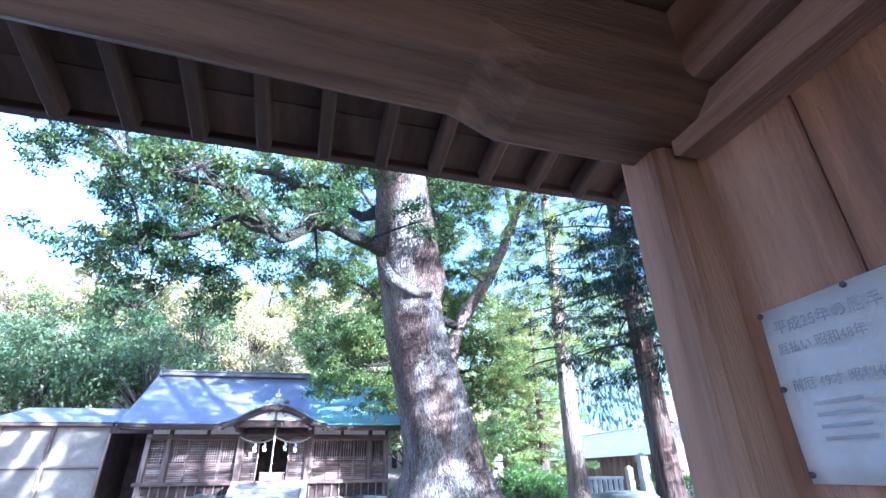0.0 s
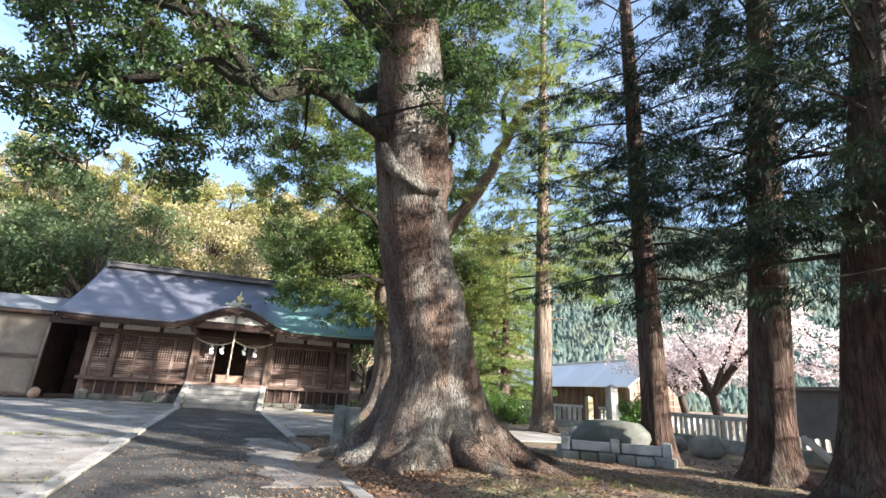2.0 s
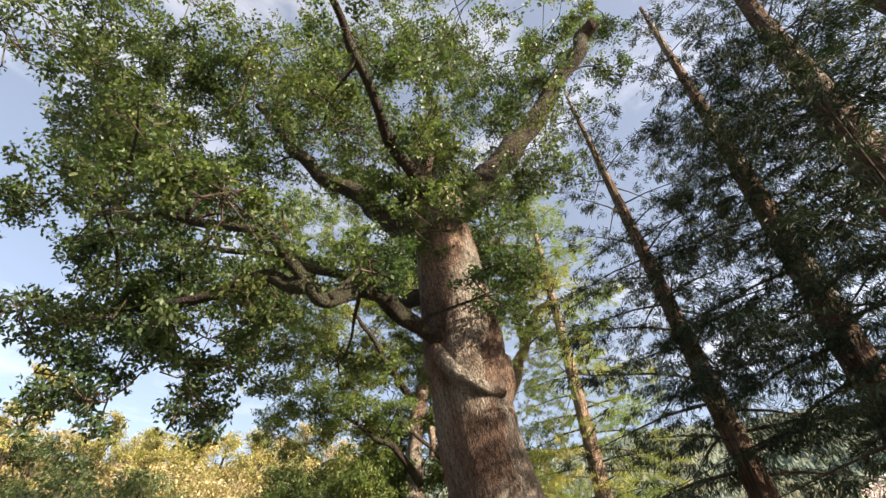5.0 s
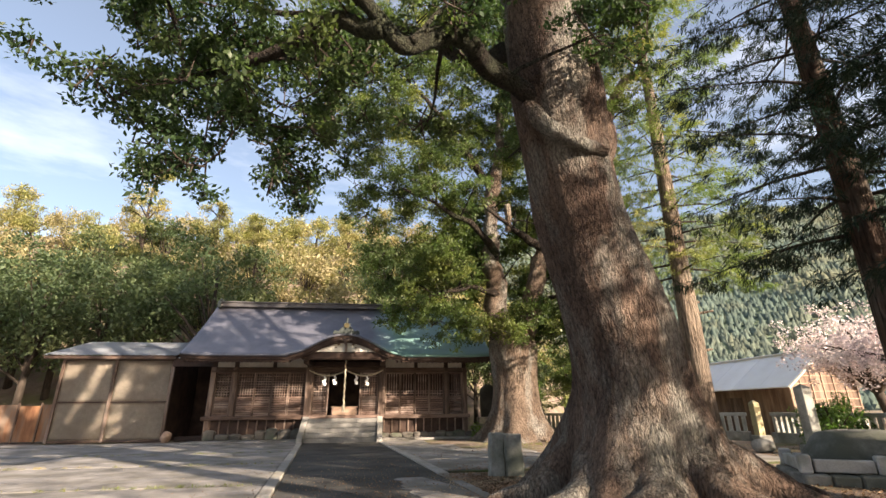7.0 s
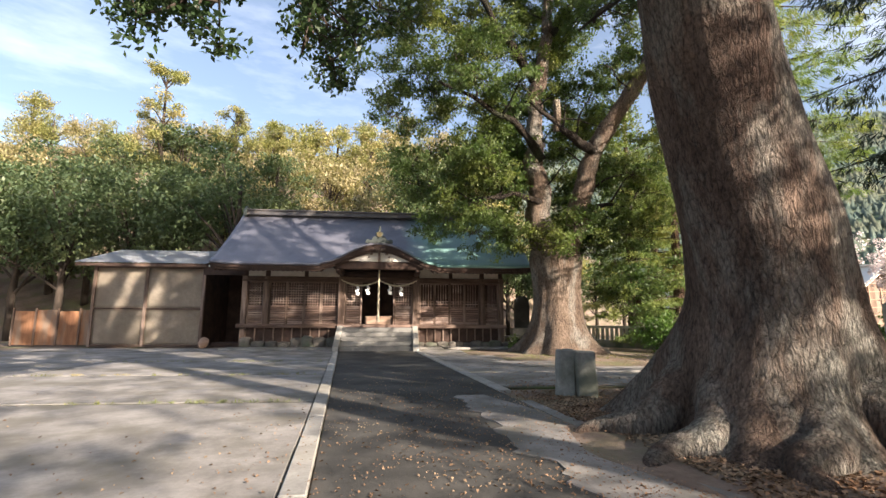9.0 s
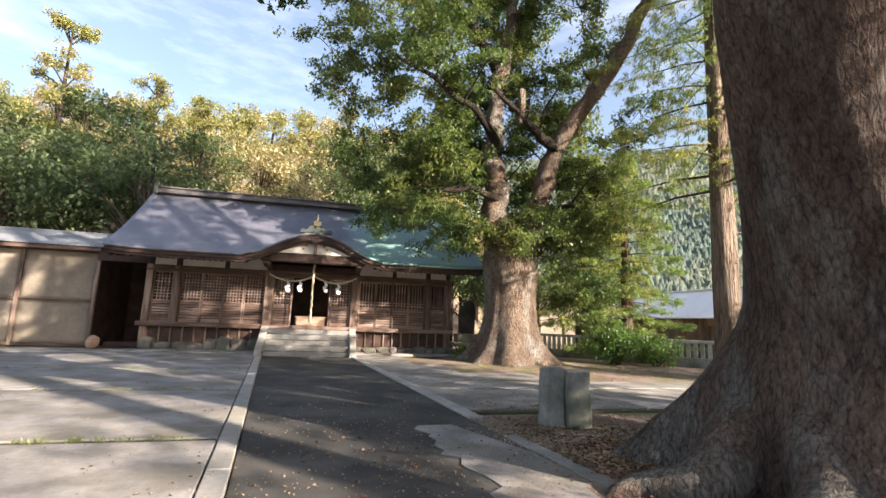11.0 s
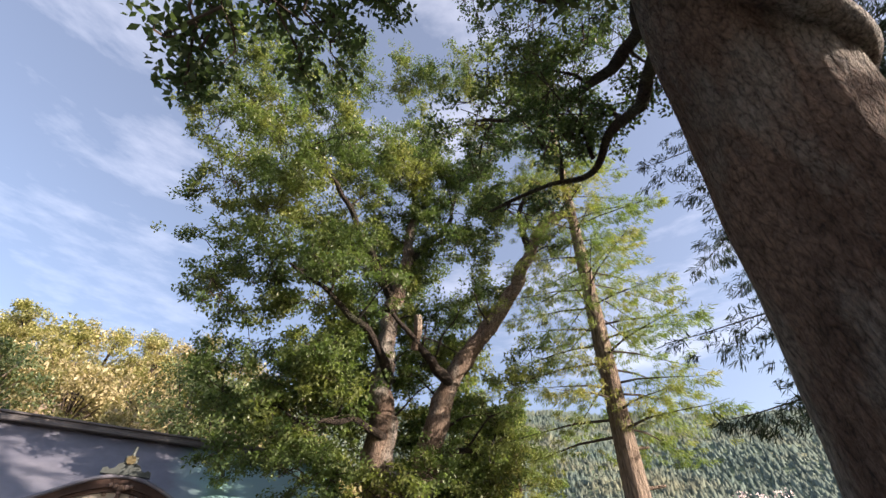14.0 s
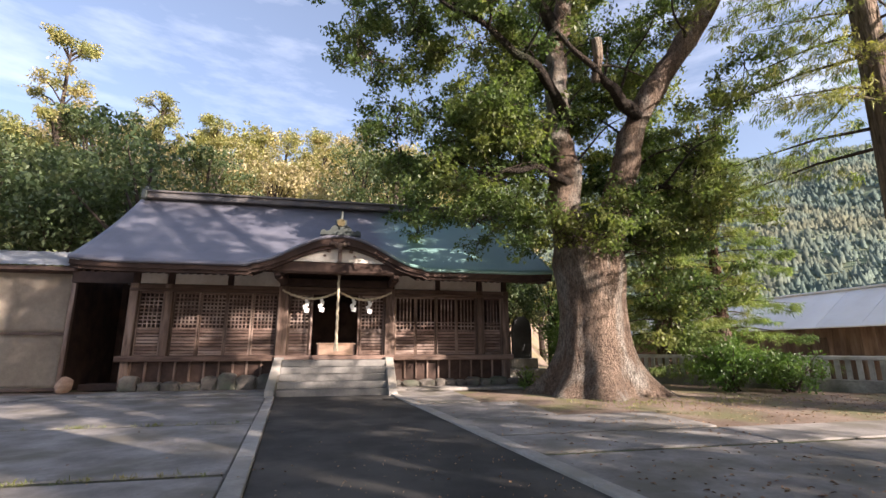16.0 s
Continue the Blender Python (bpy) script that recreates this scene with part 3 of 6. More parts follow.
def roof():
    nx, nv, th = 96, 26, 0.10
    bm = bmesh.new()
    top, low = [], []
    for j in range(nv + 1):
        v = j / nv
        y = YE + (YR - YE) * v
        top.append([bm.verts.new((XL + (XR - XL) * i / nx, y, roof_z(XL + (XR - XL) * i / nx, v))) for i in range(nx + 1)])
        low.append([bm.verts.new((p.co.x, y, p.co.z - th)) for p in top[-1]])
    for j in range(nv):
        for i in range(nx):
            bm.faces.new((top[j][i], top[j][i + 1], top[j + 1][i + 1], top[j + 1][i]))
            bm.faces.new((low[j][i], low[j + 1][i], low[j + 1][i + 1], low[j][i + 1]))
        for i in (0, nx):
            bm.faces.new((top[j][i], top[j + 1][i], low[j + 1][i], low[j][i]))
    for i in range(nx):
        bm.faces.new((top[0][i], low[0][i], low[0][i + 1], top[0][i + 1]))
    bmesh.ops.recalc_face_normals(bm, faces=bm.faces)
    r = part("roof", bm, M_COPPER, hall, "slate-grey copper roof turning blue-green towards the right", True)
    bm = bmesh.new()
    prev = None
    for j in range(13):
        v = j / 12
        y = YR + 4.0 * (1 - v)
        z = ZE + (ZR - ZE) * (0.8 * v + 0.2 * v * v)
        cur = [bm.verts.new(p) for p in ((XL, y, z), (XR, y, z), (XR, y, z - th), (XL, y, z - th))]
        if prev:
            for k in range(4):
                bm.faces.new((prev[k], prev[(k + 1) % 4], cur[(k + 1) % 4], cur[k]))
        else:
            bm.faces.new(cur)
        prev = cur
    part("rear_roof", bm, M_COPPER, hall, smooth=False)
    # fascia: two stepped dark boards below the eave, following the arch
    for dz0, dz1, yo, nm in ((-0.10, -0.235, 0.05, "fascia"), (-0.235, -0.33, 0.12, "under_fascia")):
        bm = bmesh.new()
        prev = None
        for i in range(121):
            x = XL + 0.02 + (XR - XL - 0.04) * i / 120
            z = roof_z(x, 0)
            swell = 0.10 * arch(x)
            cur = [bm.verts.new(p) for p in ((x, YE + yo, z + dz0 - 0.001), (x, YE + yo + 0.12, z + dz0 - 0.001),
                                             (x, YE + yo + 0.12, z + dz1 - swell), (x, YE + yo, z + dz1 - swell))]
            if prev:
                for k in range(4):
                    bm.faces.new((prev[k], prev[(k + 1) % 4], cur[(k + 1) % 4], cur[k]))
            else:
                bm.faces.new(cur[::-1])
            prev = cur
        bm.faces.new(prev)
        bmesh.ops.recalc_face_normals(bm, faces=bm.faces)
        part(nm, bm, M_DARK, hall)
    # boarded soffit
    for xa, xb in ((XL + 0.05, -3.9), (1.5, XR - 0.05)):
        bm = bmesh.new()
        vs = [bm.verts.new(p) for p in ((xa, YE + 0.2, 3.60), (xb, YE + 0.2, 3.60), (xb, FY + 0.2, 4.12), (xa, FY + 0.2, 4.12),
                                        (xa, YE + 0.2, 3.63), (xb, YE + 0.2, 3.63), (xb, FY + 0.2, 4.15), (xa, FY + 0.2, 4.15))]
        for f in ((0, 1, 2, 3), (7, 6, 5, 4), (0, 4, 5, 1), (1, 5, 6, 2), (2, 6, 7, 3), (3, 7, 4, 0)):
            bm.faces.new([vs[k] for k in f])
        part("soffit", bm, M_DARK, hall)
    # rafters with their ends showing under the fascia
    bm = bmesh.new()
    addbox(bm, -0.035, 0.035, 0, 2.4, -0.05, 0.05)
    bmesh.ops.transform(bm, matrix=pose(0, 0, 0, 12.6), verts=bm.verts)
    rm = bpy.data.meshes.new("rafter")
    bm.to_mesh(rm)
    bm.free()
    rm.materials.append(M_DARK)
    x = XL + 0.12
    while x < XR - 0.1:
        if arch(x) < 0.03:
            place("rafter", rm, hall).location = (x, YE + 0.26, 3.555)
        x += 0.21
    # ridge: stacked courses, cap and end tiles
    for z0, z1, w, e in ((6.80, 6.92, 0.34, 0.10), (6.92, 7.03, 0.25, 0.16), (7.03, 7.11, 0.32, 0.22)):
        box("ridge_course", M_RIDGE, hall, XL - e + 0.35, XR + e - 0.55, YR - w, YR + w, z0, z1, 0.02)
    for x, s in ((XL + 0.2, -1), (XR - 0.42, 1)):
        bm = bmesh.new()
        addbox(bm, x - 0.09, x + 0.09, YR - 0.42, YR + 0.42, 6.72, 7.10, 0.04)
        addbox(bm, x - 0.08, x + 0.08, YR - 0.24, YR + 0.24, 7.10, 7.28, 0.05)
        part("ridge_end_tile", bm, M_BRONZE, hall)
    # gable walls
    for x in (POSTS[0] - 0.05, POSTS[-1] - 0.05):
        bm = bmesh.new()
        pr = [(FY, 0.2), (4.4, 0.2), (4.4, 5.2), (YR, 6.6), (FY, 5.2)]
        a = [bm.verts.new((x, y, z)) for y, z in pr]
        b = [bm.verts.new((x + 0.1, y, z)) for y, z in pr]
        bm.faces.new(a[::-1])
        bm.faces.new(b)
        for k in range(5):
            bm.faces.new((a[k], a[(k + 1) % 5], b[(k + 1) % 5], b[k]))
        part("side_wall", bm, M_WOOD, hall)
    for x in (XL + 0.25, XR - 0.4):                        # barge boards
        bm = bmesh.new()
        prev = None
        for j in range(13):
            v = j / 12
            y, z = YE + 0.1 + (YR - YE - 0.1) * v, roof_z(XL, v) - 0.10
            cur = [bm.verts.new(p) for p in ((x, y, z), (x + 0.09, y, z), (x + 0.09, y, z - 0.26), (x, y, z - 0.26))]
            if prev:
                for k in range(4):
                    bm.faces.new((prev[k], prev[(k + 1) % 4], cur[(k + 1) % 4], cur[k]))
            prev = cur
        part("barge_board", bm, M_WOODH, hall)
    return r


roof()


def door_leaf(x0, x1, grid, y=FY + 0.03):
    """A leaf: frame, open lattice above, overlapping boards below."""
    z0, zm, z1 = 1.17, 2.02, 3.20
    leaf = box("door_leaf", M_WOOD, hall, x0, x0 + 0.055, y - 0.035, y + 0.035, z0, z1, 0.008)
    box("stile", M_WOOD, leaf, x1 - 0.055, x1, y - 0.035, y + 0.035, z0, z1, 0.008)
    for za, zb in ((z0, z0 + 0.06), (zm - 0.04, zm + 0.03), (z1 - 0.06, z1)):
        box("rail", M_SLAT, leaf, x0 + 0.055, x1 - 0.055, y - 0.03, y + 0.03, za, zb, 0.006)
    a, b = x0 + 0.055, x1 - 0.055
    nv = max(4, round((b - a) / 0.125))
    for i in range(1, nv):
        x = a + (b - a) * i / nv
        box("lattice_bar", M_SLAT, leaf, x - 0.021, x + 0.021, y - 0.022, y + 0.012, zm + 0.03, z1 - 0.06, 0)
    nh = 9
    for i in range(1, nh):
        if grid or i in (1, 2):
            z = zm + 0.03 + (z1 - zm - 0.09) * i / nh
            box("lattice_bar", M_SLAT, leaf, a, b, y - 0.012, y + 0.022, z - 0.021, z + 0.021, 0)
    ns = 7
    for i in range(ns):
        z = z0 + 0.06 + (zm - z0 - 0.10) * i / ns
        h = (zm - z0 - 0.10) / ns
        m = Matrix.Translation((0, y, z + h / 2)) @ pose(0, 0, 0, 14) @ Matrix.Translation((0, -y, -z - h / 2))
        box("board", M_SLAT, leaf, a, b, y - 0.020, y + 0.004, z + 0.012, z + h - 0.012, 0.004, "", m)
    return leaf


def hall_front():
    for i, x in enumerate(POSTS):
        w = 0.17 if i in (2, 3) else 0.125
        box("post", M_WOOD, hall, x - w, x + w, FY - w, FY + w, 0.98 if i not in (0, 5) else 0.12, 3.46, 0.02)
    box("sill_beam", M_WOODH, hall, -7.9, -3.2, FY - 0.20, FY + 0.14, 0.98, 1.165, 0.02)
    box("sill_beam", M_WOODH, hall, 0.74, 5.1, FY - 0.20, FY + 0.14, 0.98, 1.165, 0.02)
    box("threshold", M_SLAT, hall, -3.2, 0.74, FY - 0.30, FY + 0.14, 1.02, 1.16, 0.02)
    for z0, z1, d in ((3.205, 3.30, 0.15), (3.30, 3.455, 0.10)):
        box("lintel", M_WOODH, hall, -7.75, 5.0, FY - d, FY + 0.1, z0, z1, 0.015)
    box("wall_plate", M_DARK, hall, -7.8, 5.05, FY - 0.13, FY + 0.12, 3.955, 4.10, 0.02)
    for a, b in ((-7.5, -6.72), (-6.48, -4.86), (-4.68, -3.2), (0.74, 2.22), (2.40, 3.78), (4.02, 4.74)):
        box("plaster_panel", M_PLASTER, hall, a, b, FY - 0.01, FY + 0.05, 3.455, 3.955, 0.004, "off-white plaster panel")
    for x in (-7.62, -6.6, -4.77, -3.03, 0.57, 2.31, 3.9, 4.86):
        box("strut", M_DARK, hall, x - 0.09, x + 0.09, FY - 0.06, FY + 0.08, 3.455, 3.955, 0.012)
    for a, b, n, grid in ((-7.49, -6.73, 1, True), (-6.47, -3.21, 4, True), (-2.85, -2.14, 1, True), (-0.46, 0.39, 1, True), (0.76, 3.77, 4, False), (4.03, 4.73, 1, False)):
        for k in range(n):
            w = (b - a) / n
            door_leaf(a + k * w + 0.006, a + (k + 1) * w - 0.006, grid, FY + (0.03 if k % 2 == 0 else 0.075))
    box("door_jamb", M_SLAT, hall, -2.135, -2.07, FY - 0.06, FY + 0.1, 1.16, 3.2, 0.01)
    box("door_jamb", M_SLAT, hall, -0.54, -0.475, FY - 0.06, FY + 0.1, 1.16, 3.2, 0.01)
    # closed interior, its boards coloured dark for the unlit depth
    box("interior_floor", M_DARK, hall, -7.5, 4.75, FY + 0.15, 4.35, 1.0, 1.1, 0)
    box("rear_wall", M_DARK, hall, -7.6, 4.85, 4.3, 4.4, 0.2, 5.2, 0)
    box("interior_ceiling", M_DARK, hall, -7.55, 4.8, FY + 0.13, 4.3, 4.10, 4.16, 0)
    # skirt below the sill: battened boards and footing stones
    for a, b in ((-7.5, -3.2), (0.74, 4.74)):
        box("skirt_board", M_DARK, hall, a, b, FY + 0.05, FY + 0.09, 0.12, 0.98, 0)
        n = round((b - a) / 0.42)
        for k in range(n + 1):
            x = a + (b - a) * k / n
            box("skirt_batten", M_WOOD, hall, x - 0.03, x + 0.03, FY - 0.02, FY + 0.05, 0.36, 0.98, 0.006)
        rng = random.Random(int(a * 10))
        x = a - 0.2
        while x < b + 0.1:
            w = rng.uniform(0.35, 0.75)
            h = rng.uniform(0.22, 0.32) + (0.20 if a < -5 and rng.random() < 0.65 else 0)
            bm = bmesh.new()
            bmesh.ops.create_icosphere(bm, subdivisions=2, radius=0.5)
            for v in bm.verts:
                q = v.co.copy()
                f = max(abs(q.x), abs(q.y), abs(q.z))
                v.co = q * (0.05 + 0.46 / f) * 1.05
                v.co += Vector((noise.noise(q * 3 + Vector((x, 0, 0))), noise.noise(q * 3 + Vector((0, x, 0))), noise.noise(q * 3 + Vector((0, 0, x))))) * 0.07
            bmesh.ops.transform(bm, matrix=Matrix.LocRotScale((x + w / 2, FY - 0.04, 0.06 + h / 2), None, (w * 0.98, 0.42, h * 1.15)), verts=bm.verts)
            part("footing_stone", bm, M_FOOT, hall)
            x += w
    # porch: deep beam, plaster tympanum, carved pendant, arched inner board
    box("porch_beam", M_DARK, hall, -3.05, 0.60, FY - 0.42, FY - 0.10, 3.46, 3.72, 0.03)
    box("rainbow_beam", M_DARK, hall, -3.25, 0.82, -0.98, -0.70, 3.66, 4.02, 0.05)
    for x in (-3.03, 0.57):
        bm = bmesh.new()
        addbox(bm, x - 0.12, x + 0.12, -0.75, FY, 3.48, 3.70, 0.04)
        addbox(bm, x - 0.20, x + 0.20, -0.70, -0.25, 3.70, 3.86, 0.05)
        addbox(bm, x - 0.10, x + 0.10, -1.0, -0.7, 3.52, 3.66, 0.04)
        part("bracket", bm, M_DARK, hall)
    bm = bmesh.new()
    prev = None
    for i in range(33):
        x = CX - 1.75 + 3.5 * i / 32
        z = max(ZE + arch(x) - 0.22, 4.05)
        cur = [bm.verts.new(p) for p in ((x, -0.97, 4.02), (x, -0.97, z), (x, -0.90, z), (x, -0.90, 4.02))]
        if prev:
            for k in range(4):
                bm.faces.new((prev[k], prev[(k + 1) % 4], cur[(k + 1) % 4], cur[k]))
        else:
            bm.faces.new(cur[::-1])
        prev = cur
    bm.faces.new(prev)
    bmesh.ops.recalc_face_normals(bm, faces=bm.faces)
    part("tympanum", bm, M_PLASTER, hall, "off-white plaster tympanum")
    bm = bmesh.new()
    addbox(bm, CX - 0.06, CX + 0.06, -1.04, -0.975, 4.02, 4.50, 0.02)
    for s in (-1, 1):
        for k in range(4):
            r = 0.10 - 0.018 * k
            bmesh.ops.create_uvsphere(bm, u_segments=8, v_segments=6, radius=r, matrix=Matrix.LocRotScale((CX + s * (0.10 + 0.12 * k), -1.02, 4.50 - 0.035 * k * k + 0.03 * (k % 2)), None, (1.1, 0.5, 0.8)))
    part("carved_strut", bm, M_WOOD, hall)
    # pendant at the gable's crown
    for k, (dx, dz, r) in enumerate(((0, 0, 0.11), (-0.13, 0.04, 0.08), (0.13, 0.04, 0.08), (-0.25, 0.07, 0.06), (0.25, 0.07, 0.06), (0, -0.11, 0.07), (0, -0.19, 0.04))):
        bm = bmesh.new()
        bmesh.ops.create_uvsphere(bm, u_segments=8, v_segments=6, radius=r, matrix=Matrix.LocRotScale((CX + dx, YE + 0.02, 4.50 + dz), None, (1, 0.4, 0.9)))
        part("pendant_boss", bm, M_WOOD, hall, "carved wooden gable pendant boss", True)


hall_front()


def ridge_ornament():
    """Crest of the arched porch gable: scrolled base, round crest, finial."""
    o = thing("gable_ornament", (CX, -1.1, 4.86), "dark bronze crest with gilt roundel on the porch gable", "ornament")
    bm = bmesh.new()
    prof = [(-0.62, 0.0), (-0.60, 0.13), (-0.50, 0.17), (-0.44, 0.12), (-0.34, 0.15), (-0.27, 0.27), (-0.18, 0.31), (0.18, 0.31), (0.27, 0.27), (0.34, 0.15), (0.44, 0.12), (0.50, 0.17), (0.60, 0.13), (0.62, 0.0)]
    f = [bm.verts.new((CX + a, YE - 0.02, 4.83 + b)) for a, b in prof]
    k = [bm.verts.new((CX + a, YE + 0.20, 4.83 + b)) for a, b in prof]
    n = len(f)
    bm.faces.new(f)
    bm.faces.new(k[::-1])
    for i in range(n):
        bm.faces.new((f[i], k[i], k[(i + 1) % n], f[(i + 1) % n]))
    bmesh.ops.recalc_face_normals(bm, faces=bm.faces)
    part("base", bm, M_BRONZE, o)
    box("crest_block", M_BRONZE, o, CX - 0.17, CX + 0.17, YE - 0.04, YE + 0.16, 5.10, 5.34, 0.03)
    bm = bmesh.new()
    bmesh.ops.create_cone(bm, cap_ends=True, segments=20, radius1=0.12, radius2=0.12, depth=0.03, matrix=pose(CX, YE - 0.055, 5.22, 90))
    part("roundel", bm, M_BRASS, o)
    bm = bmesh.new()
    tube(bm, [(CX, YE + 0.06, 5.34), (CX + 0.01, YE + 0.04, 5.46), (CX + 0.02, YE, 5.60)], [0.06, 0.05, 0.035], 8)
    part("finial", bm, M_BRONZE, o)


ridge_ornament()


def stair():
    st = thing("stone_stair", (CX, -0.5, 0), "worn grey stone stair with sloping pale cheek stones", "stair", kind="structure")
    n, top, y0, y1 = 5, 1.02, -1.0, 0.30
    for i in range(n):
        ya = y0 + (y1 - y0) * i / n
        box("step", M_STEP, st, -2.86, 0.38, ya, 0.72, top * i / n + (0.002 if i else -0.1), top * (i + 1) / n, 0.015)
    for x in (-3.0, 0.52):
        bm = bmesh.new()
        pr = [(-1.22, -0.1), (-1.22, 0.22), (-1.05, 0.30), (0.30, 1.10), (0.70, 1.10), (0.70, -0.1)]
        a = [bm.verts.new((x - 0.13, y, z)) for y, z in pr]
        b = [bm.verts.new((x + 0.13, y, z)) for y, z in pr]
        bm.faces.new(a[::-1])
        bm.faces.new(b)
        for k in range(6):
            bm.faces.new((a[k], a[(k + 1) % 6], b[(k + 1) % 6], b[k]))
        bmesh.ops.recalc_face_normals(bm, faces=bm.faces)
        bmesh.ops.bevel(bm, geom=bm.edges[:], offset=0.015, segments=1, affect="EDGES")
        part("cheek_stone", bm, M_KERB, st)


stair()
box("apron", M_CONC, None, -8.2, -3.2, -0.35, 0.75, 0.0, 0.10, 0.02)
tagged(bpy.data.objects["apron"], "low greenish concrete apron along the hall footing", "apron", kind="structure")
box("apron", M_CONC, None, 0.7, 5.6, 0.0, 0.75, 0.0, 0.11, 0.02)
tagged(bpy.data.objects["apron.001"], "low concrete apron along the hall footing", "apron", kind="structure")


def offering_box():
    o = thing("offering_box", (-1.23, 0.62, 1.165), "pale worn wooden offering box in the doorway", "offering box")
    box("body", M_BOX, o, -1.84, -0.62, 0.72, 0.95, 1.165, 1.52, 0.015)
    box("rim", M_BOX, o, -1.88, -0.58, 0.70, 0.97, 1.52, 1.56, 0.01)
    for k in range(9):
        x = -1.78 + k * 0.137
        box("slat", M_SLAT, o, x - 0.02, x + 0.02, 0.72, 0.95, 1.562, 1.575, 0)
    for x in (-1.84, -0.67):
        box("corner_strip", M_SLAT, o, x, x + 0.05, 0.705, 0.718, 1.17, 1.52, 0)


offering_box()


def bell_rope():
    o = thing("bell_rope", (-1.22, -0.2, 1.6), "thick pale bell rope hanging before the doorway", "bell rope")
    bm = bmesh.new()
    z = np.linspace(1.62, 3.85, 24)
    tube(bm, [(-1.22 + 0.012 * math.sin(k * 1.9), -0.2 + 0.012 * math.cos(k * 1.9), float(v)) for k, v in enumerate(z)], 0.042, 8)
    part("rope", bm, M_ROPE, o)
    bm = bmesh.new()
    tube(bm, [(-1.22, -0.2, 1.30), (-1.22, -0.2, 1.5), (-1.22, -0.2, 1.64)], [0.085, 0.07, 0.045], 10)
    part("tassel", bm, M_ROPE, o)
    bm = bmesh.new()
    bmesh.ops.create_uvsphere(bm, u_segments=14, v_segments=8, radius=0.15, matrix=Matrix.Translation((-1.22, -0.2, 3.85)))
    addbox(bm, -1.25, -1.19, -0.23, -0.17, 3.98, 4.05)
    part("bell", bm, M_BRASS, o, "tarnished brass bell")


bell_rope()


def sacred_rope():
    o = thing("sacred_rope", (CX, 0.6, 3.2), "sagging twisted straw rope with white paper streamers across the porch", "rope")
    y = FY - 0.36
    for s in (0, 1):
        x0, x1 = (-3.05, -1.22) if s == 0 else (-1.22, 0.60)
        bm = bmesh.new()
        pts = []
        for k in range(29):
            u = k / 28
            pts.append((x0 + (x1 - x0) * u, y + 0.012 * math.sin(u * 60), 3.30 - 0.30 * 4 * u * (1 - u) * 0.9 + 0.012 * math.cos(u * 60)))
        tube(bm, pts, [0.030 + 0.014 * math.sin(math.pi * k / 28) for k in range(29)], 7)
        part("straw_strand", bm, M_ROPE, o)
    for x in (-2.27, -1.78, -0.72, -0.18):
        bm = bmesh.new()
        u = ((x + 3.05) / 1.83) % 1.0
        z = 3.30 - 1.08 * u * (1 - u)
        for k, (dx, w) in enumerate(((0, 0.10), (0.035, 0.12), (-0.03, 0.13), (0.03, 0.15))):
            m = Matrix.Translation((x + dx, y - 0.02 * k, z - 0.06 - 0.115 * k)) @ pose(0, 0, 0, 10, 12 if k % 2 else -12, 14 * (k % 2))
            addbox(bm, -w / 2, w / 2, -0.004, 0.004, -0.075, 0.075, 0, m)
        part("paper_streamer", bm, M_PAPER, o, "folded white paper streamer")


sacred_rope()


